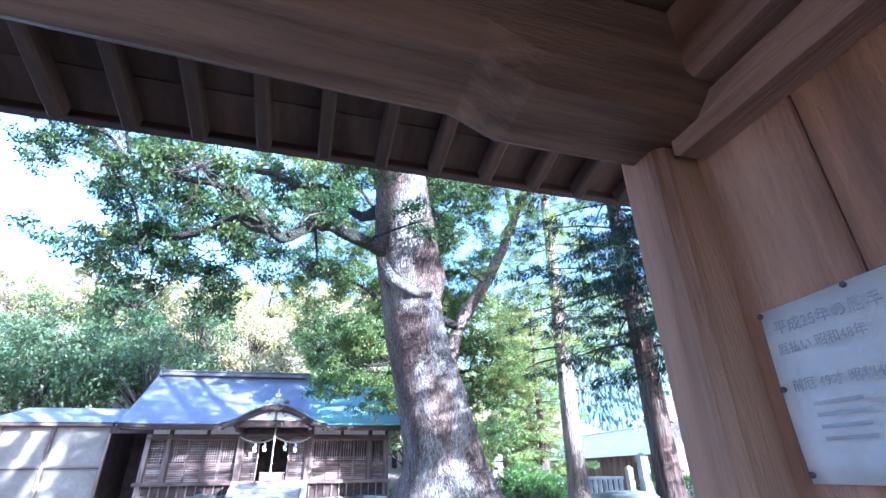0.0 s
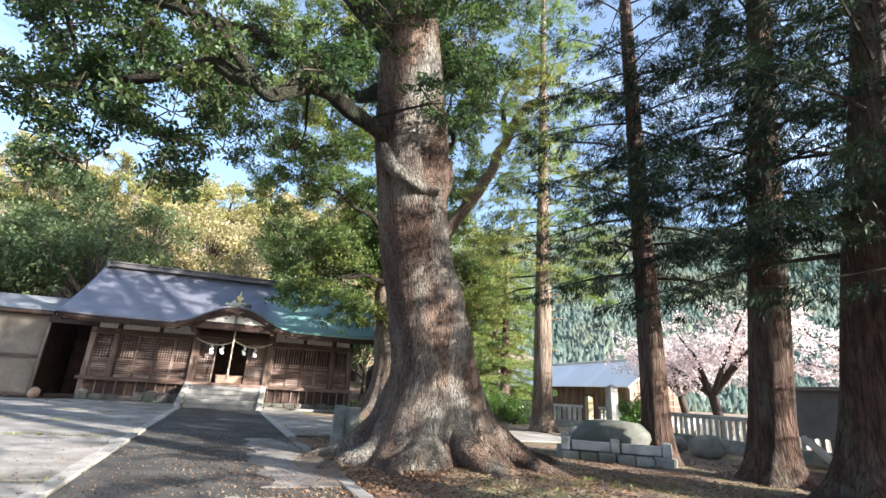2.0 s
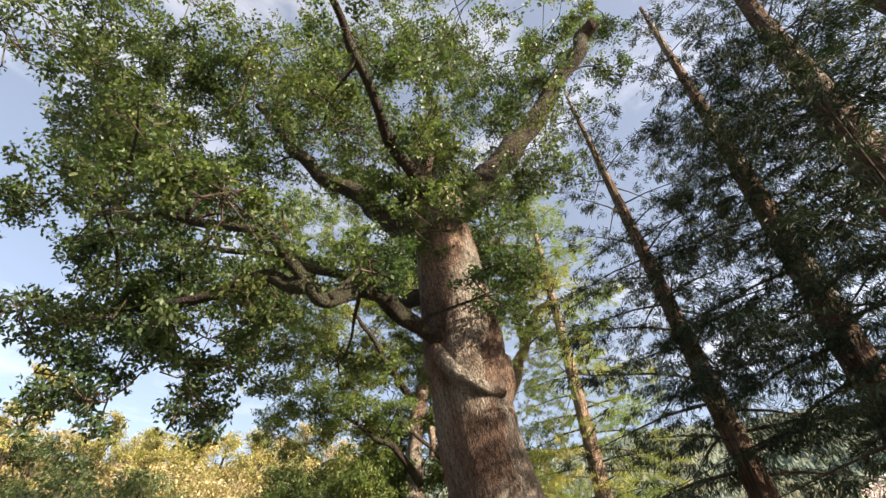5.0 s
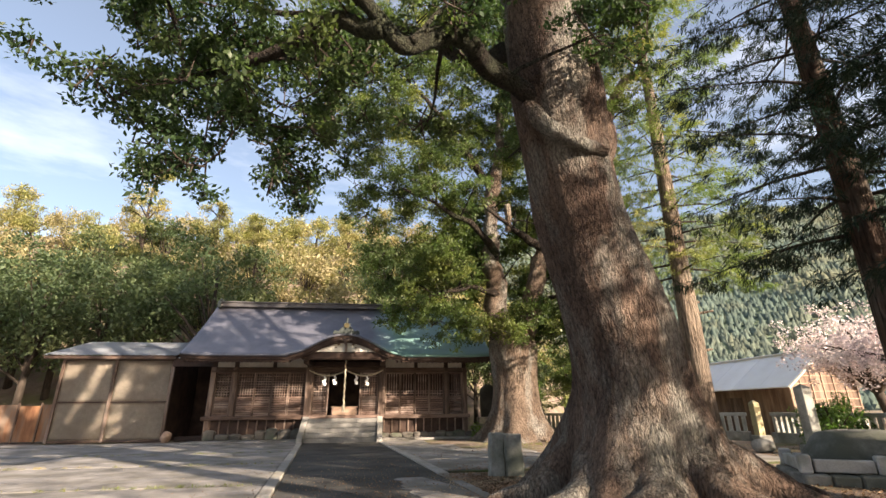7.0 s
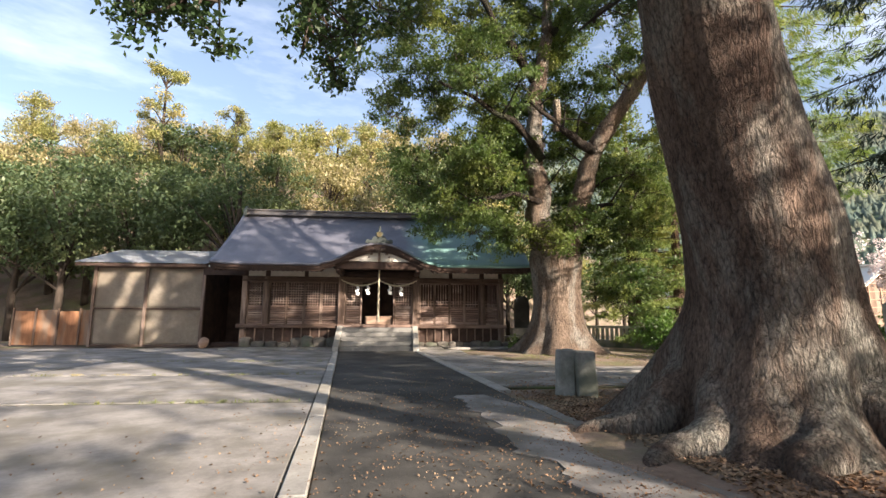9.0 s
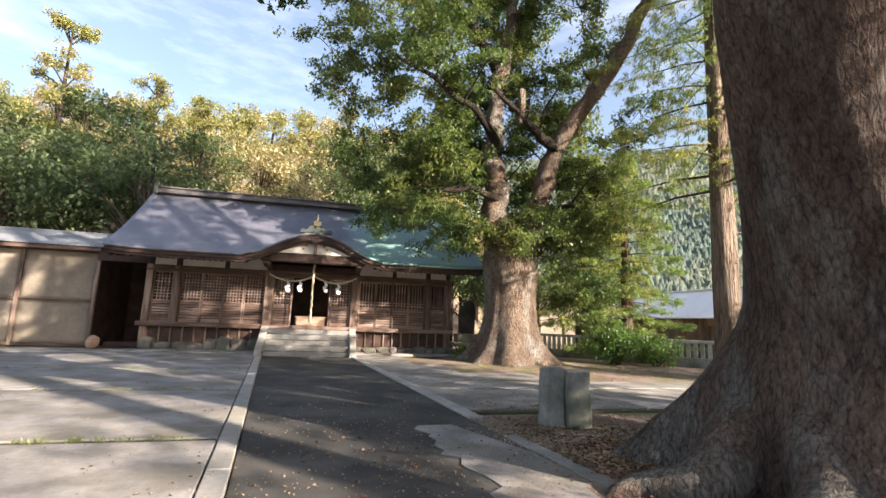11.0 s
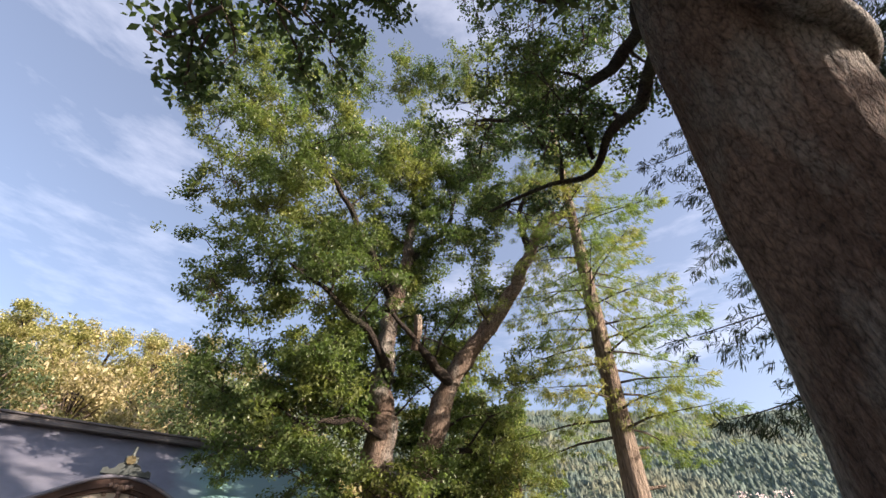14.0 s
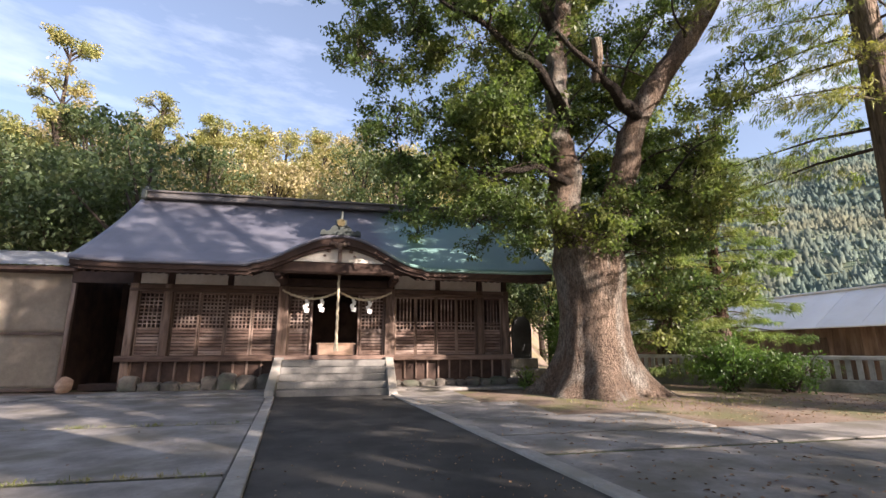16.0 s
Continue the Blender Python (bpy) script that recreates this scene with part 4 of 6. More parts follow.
# ---- annex with canvas sheets ----
def annex():
    o = thing("annex_shed", (-12.7, 4, 0), "lean-to shed closed with beige canvas sheets under a tin roof", "shed")
    y = 2.6
    for x in (-15.35, -12.9, -10.15):
        box("post", M_WOOD, o, x - 0.07, x + 0.07, y - 0.09, y + 0.05, 0.0, 4.02, 0.01)
    box("top_rail", M_WOODH, o, -15.42, -10.05, y - 0.1, y + 0.08, 3.92, 4.08, 0.01)
    box("bottom_rail", M_WOODH, o, -15.28, -10.22, y - 0.07, y + 0.05, 0.02, 0.12, 0.01)
    for x0, x1 in ((-15.28, -12.97), (-12.83, -10.22)):
        for z0, z1 in ((0.12, 1.84), (1.92, 3.92)):
            bm = bmesh.new()
            nx, nz = 20, 14
            g = [[bm.verts.new((x0 + (x1 - x0) * i / nx, y + 0.012 * noise.noise((i * 0.5 + x0, j * 0.35 + z0, 1)), z0 + (z1 - z0) * j / nz)) for i in range(nx + 1)] for j in range(nz + 1)]
            for j in range(nz):
                for i in range(nx):
                    bm.faces.new((g[j][i], g[j][i + 1], g[j + 1][i + 1], g[j + 1][i]))
            bmesh.ops.solidify(bm, geom=bm.faces[:], thickness=0.012)
            part("canvas_sheet", bm, M_TARP, o, smooth=True)
        box("middle_rail", M_WOODH, o, x0, x1, y - 0.05, y + 0.03, 1.84, 1.92, 0.008)
    # ribbed tin roof rising to the back
    bm = bmesh.new()
    n = 96
    a, b = [], []
    for i in range(n + 1):
        x = -16.15 + 6.25 * i / n
        dz = 0.018 * (1 if i % 4 < 2 else 0)
        a.append(bm.verts.new((x, y - 0.55, 4.13 + dz)))
        b.append(bm.verts.new((x, y + 3.4, 5.30 + dz)))
    for i in range(n):
        bm.faces.new((a[i], a[i + 1], b[i + 1], b[i]))
    bmesh.ops.solidify(bm, geom=bm.faces[:], thickness=0.02)
    part("roof", bm, M_TIN, o, "ribbed grey tin roof")
    box("eave_board", M_WOODH, o, -16.1, -9.95, y - 0.50, y - 0.44, 3.96, 4.11, 0.008)
    box("side_wall", M_WOOD, o, -15.4, -15.3, y + 0.06, 6.0, 0.0, 4.2, 0)
    # passage walls, lintel and step coloured dark for its unlit depth
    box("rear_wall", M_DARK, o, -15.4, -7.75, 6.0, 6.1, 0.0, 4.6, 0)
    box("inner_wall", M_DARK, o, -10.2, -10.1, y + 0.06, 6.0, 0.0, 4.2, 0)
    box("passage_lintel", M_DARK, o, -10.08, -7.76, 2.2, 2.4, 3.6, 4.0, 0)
    # unseen tin sheet added to keep sky light out of the passage
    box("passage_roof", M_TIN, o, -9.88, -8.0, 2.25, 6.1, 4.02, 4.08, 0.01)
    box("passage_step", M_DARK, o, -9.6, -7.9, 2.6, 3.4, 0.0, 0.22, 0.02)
    bm = bmesh.new()
    bmesh.ops.create_icosphere(bm, subdivisions=2, radius=0.26, matrix=Matrix.LocRotScale((-9.85, 2.3, 0.22), None, (0.9, 0.8, 1.1)))
    for v in bm.verts:
        v.co += Vector((1, 1, 1)) * 0.09 * noise.noise(v.co * 4)
    tagged(part("boulder", bm, M_BOX), "rough tan block beside the shed post", "stone")


annex()


def rusted_fence():
    o = thing("sheet_fence", (-17.5, 4, 0), "rusted orange sheet fence on posts beside the shed", "fence")
    for k in range(4):
        x = -19.6 + k * 1.05
        box("sheet", M_RUST, o, x, x + 1.0, 3.6, 3.63, 0.05, 1.75 + 0.06 * (k % 2), 0.004)
        box("post", M_WOOD, o, x - 0.05, x + 0.02, 3.5, 3.6, 0, 1.9, 0.006)


rusted_fence()


# ---- entrance gate over the start of the walk ----
def gate():
    g = thing("roofed_gate", (2.58, -27.1, 0), "brown cedar gate with heavy beams, boarded side and tiled-rafter eave", "gate")
    for x in (2.62, -1.2):
        for y in (-27.2, -29.9):
            bm = bmesh.new()
            addbox(bm, x - 0.10, x + 0.08, y + 0.01, y + 0.17, 0.0, 2.95, 0.022)
            part("post", bm, M_GATEP, g)
            bm = bmesh.new()
            addbox(bm, x - 0.2, x + 0.2, y - 0.1, y + 0.28, -0.05, 0.10, 0.03)
            part("plinth", bm, M_GRANITE, g)
    # main front beam, swelling towards its worn underside, and beam behind
    for y in (-27.2, -29.9):
        bm = bmesh.new()
        prev = None
        for k in range(41):
            x = -2.0 + 5.0 * k / 40
            lift = 0.05 * math.exp(-((x - 0.6) / 1.0) ** 2) + (0.06 if x < 2.02 else 0.0)
            w = 0.15
            pr = [(-w, 2.20 + lift), (-w + 0.05, 2.16 + lift), (w - 0.05, 2.16 + lift), (w, 2.20 + lift), (w, 2.46), (w - 0.04, 2.50), (-w + 0.04, 2.50), (-w, 2.46)]
            cur = [bm.verts.new((x, y + a, b + 0.006 * noise.noise((x * 2, a * 9, b * 5)))) for a, b in pr]
            if prev:
                for i in range(8):
                    bm.faces.new((prev[i], prev[(i + 1) % 8], cur[(i + 1) % 8], cur[i]))
            else:
                bm.faces.new(cur)
            prev = cur
        bm.faces.new(prev[::-1])
        bmesh.ops.recalc_face_normals(bm, faces=bm.faces)
        part("main_beam", bm, M_GATEX, g, smooth=False)
        # a second, rounder log laid on top
        bm = bmesh.new()
        tube(bm, [(x, y - 0.02 + 0.015 * math.sin(x), 2.64 + 0.02 * math.sin(x * 1.7)) for x in np.linspace(-2.1, 2.6, 16)], 0.15, 12)
        part("upper_log", bm, M_GATEX, g, smooth=True)
    box("purlin", M_GATEX, g, -2.4, 5.6, -27.28, -27.12, 2.79, 2.93, 0.02)
    box("purlin", M_GATEX, g, -2.4, 5.6, -29.98, -29.82, 2.79, 2.93, 0.02)
    # side: boarded wall on the right of the passage
    for k in range(9):
        y0 = -27.16 - k * 0.29
        box("wall_board", M_GATEP, g, 2.64, 2.67, y0 - 0.287, y0, 0.05, 2.28, 0.004)
    for k in range(9):
        y0 = -27.16 - k * 0.29
        box("wall_board", M_GATEP, g, -1.24, -1.21, y0 - 0.287, y0, 0.05, 2.28, 0.004)
    for x in (2.60, -1.2):
        box("wall_rail", M_GATE, g, x - 0.05, x + 0.05, -29.78, -27.20, 2.12, 2.22, 0.012)
        box("side_beam", M_GATE, g, x - 0.10, x + 0.12, -29.75, -27.32, 2.24, 2.48, 0.02)
        box("upper_side_board", M_GATEP, g, x + 0.03, x + 0.06, -29.8, -27.3, 2.48, 3.2, 0.004)
    # roof: rafters down to the eave, boards over them, tile layer
    ridge_y, ridge_z, ez = -28.55, 3.55, 2.93
    for s, ye in ((1, -25.92), (-1, -31.18)):
        run = abs(ye - ridge_y)
        ang = math.degrees(math.atan2(ridge_z - ez, run))
        ln = math.hypot(run, ridge_z - ez)
        bm = bmesh.new()
        addbox(bm, -0.032, 0.032, 0.1, ln - 0.06, -0.05, 0.05, 0.012)
        bmesh.ops.transform(bm, matrix=Matrix.Translation((0, ridge_y, ridge_z - 0.08)) @ pose(0, 0, 0, -ang) if s > 0 else Matrix.Translation((0, ridge_y, ridge_z - 0.08)) @ pose(0, 0, 0, 0, 0, 180) @ pose(0, 0, 0, -ang), verts=bm.verts)
        rm = bpy.data.meshes.new("rafter")
        bm.to_mesh(rm)
        bm.free()
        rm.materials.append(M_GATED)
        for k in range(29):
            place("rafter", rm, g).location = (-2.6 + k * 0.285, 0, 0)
        for k in range(10):                               # overlapping roof boards
            u0, u1 = k / 10, (k + 1.08) / 10
            bm = bmesh.new()
            ya, yb = ridge_y + (ye - ridge_y) * u0, ridge_y + (ye - ridge_y) * min(u1, 1.0)
            za, zb = ridge_z + (ez - ridge_z) * u0 - 0.025, ridge_z + (ez - ridge_z) * min(u1, 1.0) - 0.018
            vs = [bm.verts.new(p) for p in ((-2.75, ya, za), (5.75, ya, za), (5.75, yb, zb), (-2.75, yb, zb),
                                            (-2.75, ya, za + 0.012), (5.75, ya, za + 0.012), (5.75, yb, zb + 0.012), (-2.75, yb, zb + 0.012))]
            for f in ((0, 1, 2, 3), (7, 6, 5, 4), (0, 4, 5, 1), (1, 5, 6, 2), (2, 6, 7, 3), (3, 7, 4, 0)):
                bm.faces.new([vs[i] for i in f])
            bmesh.ops.recalc_face_normals(bm, faces=bm.faces)
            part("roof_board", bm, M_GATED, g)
        bm = bmesh.new()
        vs = [bm.verts.new(p) for p in ((-2.85, ridge_y, ridge_z + 0.02), (5.85, ridge_y, ridge_z + 0.02), (5.85, ye + s * 0.06, ez + 0.01), (-2.85, ye + s * 0.06, ez + 0.01),
                                        (-2.85, ridge_y, ridge_z + 0.14), (5.85, ridge_y, ridge_z + 0.14), (5.85, ye + s * 0.06, ez + 0.10), (-2.85, ye + s * 0.06, ez + 0.10))]
        for f in ((0, 1, 2, 3), (7, 6, 5, 4), (0, 4, 5, 1), (1, 5, 6, 2), (2, 6, 7, 3), (3, 7, 4, 0)):
            bm.faces.new([vs[i] for i in f])
        bmesh.ops.recalc_face_normals(bm, faces=bm.faces)
        part("tile_layer", bm, M_SLATE, g)
        box("eave_lath", M_DARK, g, -2.8, 5.8, ye - 0.03, ye + 0.03, ez - 0.05, ez + 0.0, 0.006)

    g.rotation_euler = (0, 0, radians(3.4))


gate()


def notice():
    o = thing("paper_notice", (2.628, -27.4, 1.5), "white handwritten notice pinned to the gate boards", "notice")
    bm = bmesh.new()
    yA, yB, z0, z1 = -27.235, -27.66, 1.375, 1.70
    g = [[bm.verts.new((2.632 - 0.004 * math.sin(i * 0.9 + j * 0.6), yA + (yB - yA) * i / 8, z0 + (z1 - z0) * j / 6)) for i in range(9)] for j in range(7)]
    for j in range(6):
        for i in range(8):
            bm.faces.new((g[j][i], g[j][i + 1], g[j + 1][i + 1], g[j + 1][i]))
    bmesh.ops.solidify(bm, geom=bm.faces[:], thickness=0.001)
    part("sheet", bm, M_PAPER, o, smooth=True)
    for i, (txt, z, s, dy) in enumerate((("平成25年の厄年", 1.645, 0.030, 0.03), ("厄払い 昭和48年", 1.605, 0.024, 0.025), ("前厄 49才 昭和40", 1.535, 0.024, 0.03))):
        cu = bpy.data.curves.new("line", "FONT")
        cu.body, cu.size, cu.extrude = txt, s, 0.0004
        ob = new("text_line", cu)
        ob.parent = o
        ob.matrix_parent_inverse = Matrix.Translation(-ORIGIN[o])
        ob.matrix_basis = pose(2.624, yA - dy, z, 90, 0, -90)
        cu.materials.append(M_INK)
    for k in range(4):
        for j in range(2):
            box("text_bar", M_INK, o, 2.6235, 2.6245, yA - 0.06 - 0.14 * j - 0.09, yA - 0.06 - 0.14 * j, 1.505 - 0.02 * k, 1.511 - 0.02 * k, 0)
    for y, z in ((yA - 0.01, z1 - 0.012), (yA - 0.01, 1.54), (yA - 0.012, z0 + 0.015), (yA - 0.19, z1 - 0.008), (yB + 0.012, z1 - 0.012)):
        bm = bmesh.new()
        bmesh.ops.create_uvsphere(bm, u_segments=8, v_segments=5, radius=0.006, matrix=Matrix.Translation((2.622, y, z)))
        part("pin", bm, M_BRONZE, o)


notice()


# ---- trees ----
def great_trunk(name, cx, cy, prof, flare, seed, material, parent, seg=72, top=9.0, lobes=7):
    """A massive bole: prof gives (z, radius, shift x, shift y); the foot spreads into root buttresses."""
    bm = bmesh.new()
    zs = sorted({*np.round(np.arange(-0.25, 1.6, 0.1), 3), *np.round(np.arange(1.6, top + 0.01, 0.22), 3)})
    pz = [p[0] for p in prof]
    ph = [random.Random(seed + k).uniform(-0.35, 0.35) for k in range(lobes)]
    am = [random.Random(seed + 50 + k).uniform(0.55, 1.25) for k in range(lobes)]
    rings = []
    for z in zs:
        r0, sx, sy = (float(np.interp(z, pz, [p[i] for p in prof])) for i in (1, 2, 3))
        ring = []
        for k in range(seg):
            a = k / seg * math.tau
            f = 0.0
            for q in range(lobes):
                d = (a - (q / lobes * math.tau + ph[q]) + math.pi) % math.tau - math.pi
                f += am[q] * math.exp(-(d / 0.30) ** 2)
            ex = math.exp(-max(z, 0) / 0.72)
            r = r0 + flare * ex * (0.42 + 0.62 * f) + 0.05 * f * math.exp(-max(z, 0) / 2.2)
            d = Vector((math.cos(a), math.sin(a), 0))
            nz = noise.noise(Vector((d.x * 1.4 + cx, d.y * 1.4 + cy, z * 0.45)))
            n2 = noise.noise(Vector((d.x * 4 + cx, d.y * 4, z * 0.9 + seed)))
            n3 = noise.noise(Vector((d.x * 13 + cx, d.y * 13, z * 1.6 + seed)))
            r *= 1 + 0.08 * nz + 0.035 * n2 + 0.018 * n3
            ring.append(bm.verts.new((cx + sx + d.x * r, cy + sy + d.y * r, z)))
        rings.append(ring)
    for u, v in zip(rings, rings[1:]):
        for k in range(seg):
            bm.faces.new((u[k], u[(k + 1) % seg], v[(k + 1) % seg], v[k]))
    bm.faces.new(rings[-1])
    return part(name, bm, material, parent, smooth=True)


def limb(parent, ctrl, r0, r1, material, sides=12, name="limb", wobble=0.05):
    pts = spline(ctrl, 9)
    n = len(pts)
    bm = bmesh.new()
    pts = [p + Vector((noise.noise(p * 0.9), noise.noise(p * 0.9 + Vector((7, 0, 0))), noise.noise(p * 0.9 + Vector((0, 7, 0))))) * wobble * 2 * min(1, i / 4) for i, p in enumerate(pts)]
    tube(bm, pts, [(r0 + (r1 - r0) * (i / (n - 1)) ** 0.85) * (1 + 0.22 * noise.noise(p * 1.8) + 0.12 * noise.noise(p * 4.1)) for i, p in enumerate(pts)], sides)
    return part(name, bm, material, parent, smooth=True)


def foliage(name, parent, lobes, seed, material, per_m3=1.0, size=0.13, aspect=0.5, shell=0.5, per=26, spread=0.42, label="", twigs=True):
    """Leaf clusters in lobes (x, y, z, rx, ry, rz), with thin twigs that carry them from the lobe's heart."""
    rng = np.random.default_rng(seed)
    cs, bm = [], bmesh.new()
    for lb in lobes:
        c, r = np.array(lb[:3]), lb[3] * np.array((1.15, 1.15, 0.92))
        n = max(6, int(per_m3 * (r[0] * r[1] + r[1] * r[2] + r[0] * r[2])))
        m = int(4 + 5 * lb[3])
        subs = in_lobe(rng, c, r * 1.1, m, 0.35)
        p = np.concatenate([in_lobe(rng, s, np.array((0.56, 0.56, 0.34)) * max(lb[3], 0.8), max(4, n // m), 0.1) for s in subs])
        cs.append(p)
        if twigs:
            for q in subs:
                mid = c * 0.45 + q * 0.55 + rng.normal(size=3) * 0.15 - np.array((0, 0, 0.15))
                root = c + rng.uniform(-0.28, 0.28, 3) * r
                tube(bm, [tuple(root), tuple(mid), tuple(q)], [0.012, 0.016, 0.007], 5, False)
            for q in p[:: max(1, len(p) // (4 * m))]:
                k = subs[np.argmin(((subs - q) ** 2).sum(1))]
                tube(bm, [tuple(k), tuple((k + q) / 2 + rng.normal(size=3) * 0.05), tuple(q)], [0.014, 0.010, 0.005], 3, False)
    cs = np.concatenate(cs)
    v, q = leaves(rng, cs, (spread, spread, spread * 0.6), per, size, aspect, 0.25, 0.9)
    cr = place(name, rawmesh(name, v, q, material), parent, label)
    if twigs:
        tagged(part("twig_mass", bm, M_TWIG, parent), kind="stuff")
    else:
        bm.free()
    return cr


camphor = thing("camphor_tree", (4.1, -17.0, 0), "giant old camphor tree with furrowed brown bark and buttress roots", "tree")
BOLE1 = [(-0.3, 0.85, 0.40, 0.70), (0.5, 0.98, 0.28, 0.62), (1, 0.95, 0.20, 0.42), (1.7, 0.82, 0.15, 0.20), (2.5, 0.80, -0.02, 0.10), (3.5, 0.74, -0.29, 0.05),
         (4.5, 0.73, -0.57, -0.08), (5.5, 0.73, -0.74, -0.20), (6.5, 0.80, -0.86, -0.36), (8, 0.70, -1.06, -0.52), (10, 0.60, -1.22, -0.62), (11, 0.56, -1.28, -0.66)]
great_trunk("trunk", 4.1, -17.0, BOLE1, 1.35, 11, M_BARK, camphor, 128, 10.6)


def bole1(z):
    """Middle of the great camphor's bole at a height."""
    return Vector([base + float(np.interp(z, [p[0] for p in BOLE1], [p[i] for p in BOLE1])) for base, i in ((4.1, 2), (-17.0, 3))] + [z])


# scar collar, burrs and sawn stubs on the bole
for nm, ctrl, r0, r1 in (("scar_collar", [(2.80, -17.35, 6.1), (2.98, -17.58, 5.6), (3.45, -17.68, 5.25), (3.95, -17.5, 5.25)], 0.16, 0.10),
                         ("burr", [(3.95, -17.15, 5.3), (4.18, -17.15, 5.7), (4.22, -17.1, 6.2)], 0.28, 0.2),
                         ("burr", [(4.22, -16.9, 4.0), (4.55, -16.98, 3.3), (4.70, -16.93, 2.3)], 0.30, 0.24),
                         ("branch_stub", [(3.0, -17.0, 9.6), (2.6, -17.3, 11.2), (2.65, -17.4, 12.2)], 0.42, 0.36)):
    limb(camphor, [Vector(p) + Vector((-0.19, -0.27, 0)) for p in ctrl], r0, r1, M_BARK, 12, nm, 0.02)
for turn, reach, r in ((-42, 3.2, 0.26), (-12, 2.9, 0.22), (-78, 2.7, 0.24), (-118, 2.6, 0.25), (-150, 2.9, 0.26), (178, 2.7, 0.24), (30, 2.8, 0.22)):
    d = Vector((math.cos(radians(turn)), math.sin(radians(turn)), 0))
    q = Vector((-d.y, d.x, 0)) * 0.18 * math.sin(turn)
    foot = bole1(0.2) - Vector((0, 0, 0.2))
    limb(camphor, [foot + d * 0.9 + Vector((0, 0, 0.75)), foot + d * 1.7 + Vector((0, 0, 0.22)) + q, foot + d * (reach * 0.8) + Vector((0, 0, 0.04)) - q, foot + d * reach + Vector((0, 0, -0.12))], r * 1.5, 0.09, M_BARK, 12, "root", 0.06)
LIMBS1 = [
    ([(2.9, -17.0, 6.2), (1.9, -18.0, 6.35), (1.1, -18.8, 6.35), (0.45, -19.2, 5.75), (0.0, -19.3, 6.05), (-1.0, -19.4, 6.7), (-2.8, -18.6, 7.6), (-4.4, -18.2, 9.0)], 0.19, 0.03),
    ([(0.2, -19.25, 5.9), (-0.9, -18.6, 6.2), (-2.6, -17.6, 6.3), (-4.2, -16.6, 6.4)], 0.13, 0.03),
    ([(3.1, -16.8, 8.2), (1.9, -16.9, 10.3), (0.5, -16.4, 11.9), (-1.2, -16.2, 13.6), (-2.6, -16.2, 15.8)], 0.42, 0.10),
    ([(3.0, -16.8, 7.0), (1.4, -16.2, 8.6), (-0.8, -15.6, 9.6), (-3.6, -15.0, 10.2)], 0.20, 0.04),
    ([(3.3, -16.8, 10.0), (4.3, -17.4, 11.9), (6.2, -18.4, 14.9), (7.4, -19.4, 17.0), (8.3, -20.4, 18.8)], 0.46, 0.22),
    ([(3.1, -16.7, 10.3), (2.9, -16.6, 13.0), (3.1, -16.5, 16.0), (3.0, -16.4, 20.5)], 0.46, 0.10),
    ([(4.3, -16.7, 8.9), (5.0, -15.4, 10.4), (5.2, -13.6, 11.6), (4.2, -11.6, 12.2)], 0.20, 0.04),
    ([(4.0, -16.4, 7.6), (4.8, -14.8, 8.6), (5.0, -13.6, 8.8), (4.0, -12.2, 8.4)], 0.13, 0.03),
    ([(2.3, -17.2, 9.8), (1.2, -19.3, 11.0), (-0.2, -21.2, 12.0), (-1.8, -22.6, 12.8)], 0.18, 0.04),
]
LIMBS1 = [([bole1(c[0][2])] + c[1:] if (bole1(c[0][2]) - Vector(c[0])).length < 1.6 else c, a, b) for c, a, b in LIMBS1]
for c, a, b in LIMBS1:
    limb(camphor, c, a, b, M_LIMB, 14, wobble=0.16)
tw = random.Random(77)
TUFTS1, TUFTS2 = [], []
for c, a, b in LIMBS1:
    pts = spline(c, 6)
    for p in pts[5::4]:
        d = Vector((tw.uniform(-1, 1), tw.uniform(-1, 1), tw.uniform(-0.1, 0.9))).normalized()
        ln = tw.uniform(0.9, 2.0)
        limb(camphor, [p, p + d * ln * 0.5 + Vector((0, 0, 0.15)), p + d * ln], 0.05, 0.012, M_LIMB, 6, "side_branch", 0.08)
        TUFTS1.append((*(p + d * ln * 0.9), tw.uniform(0.55, 0.8)))
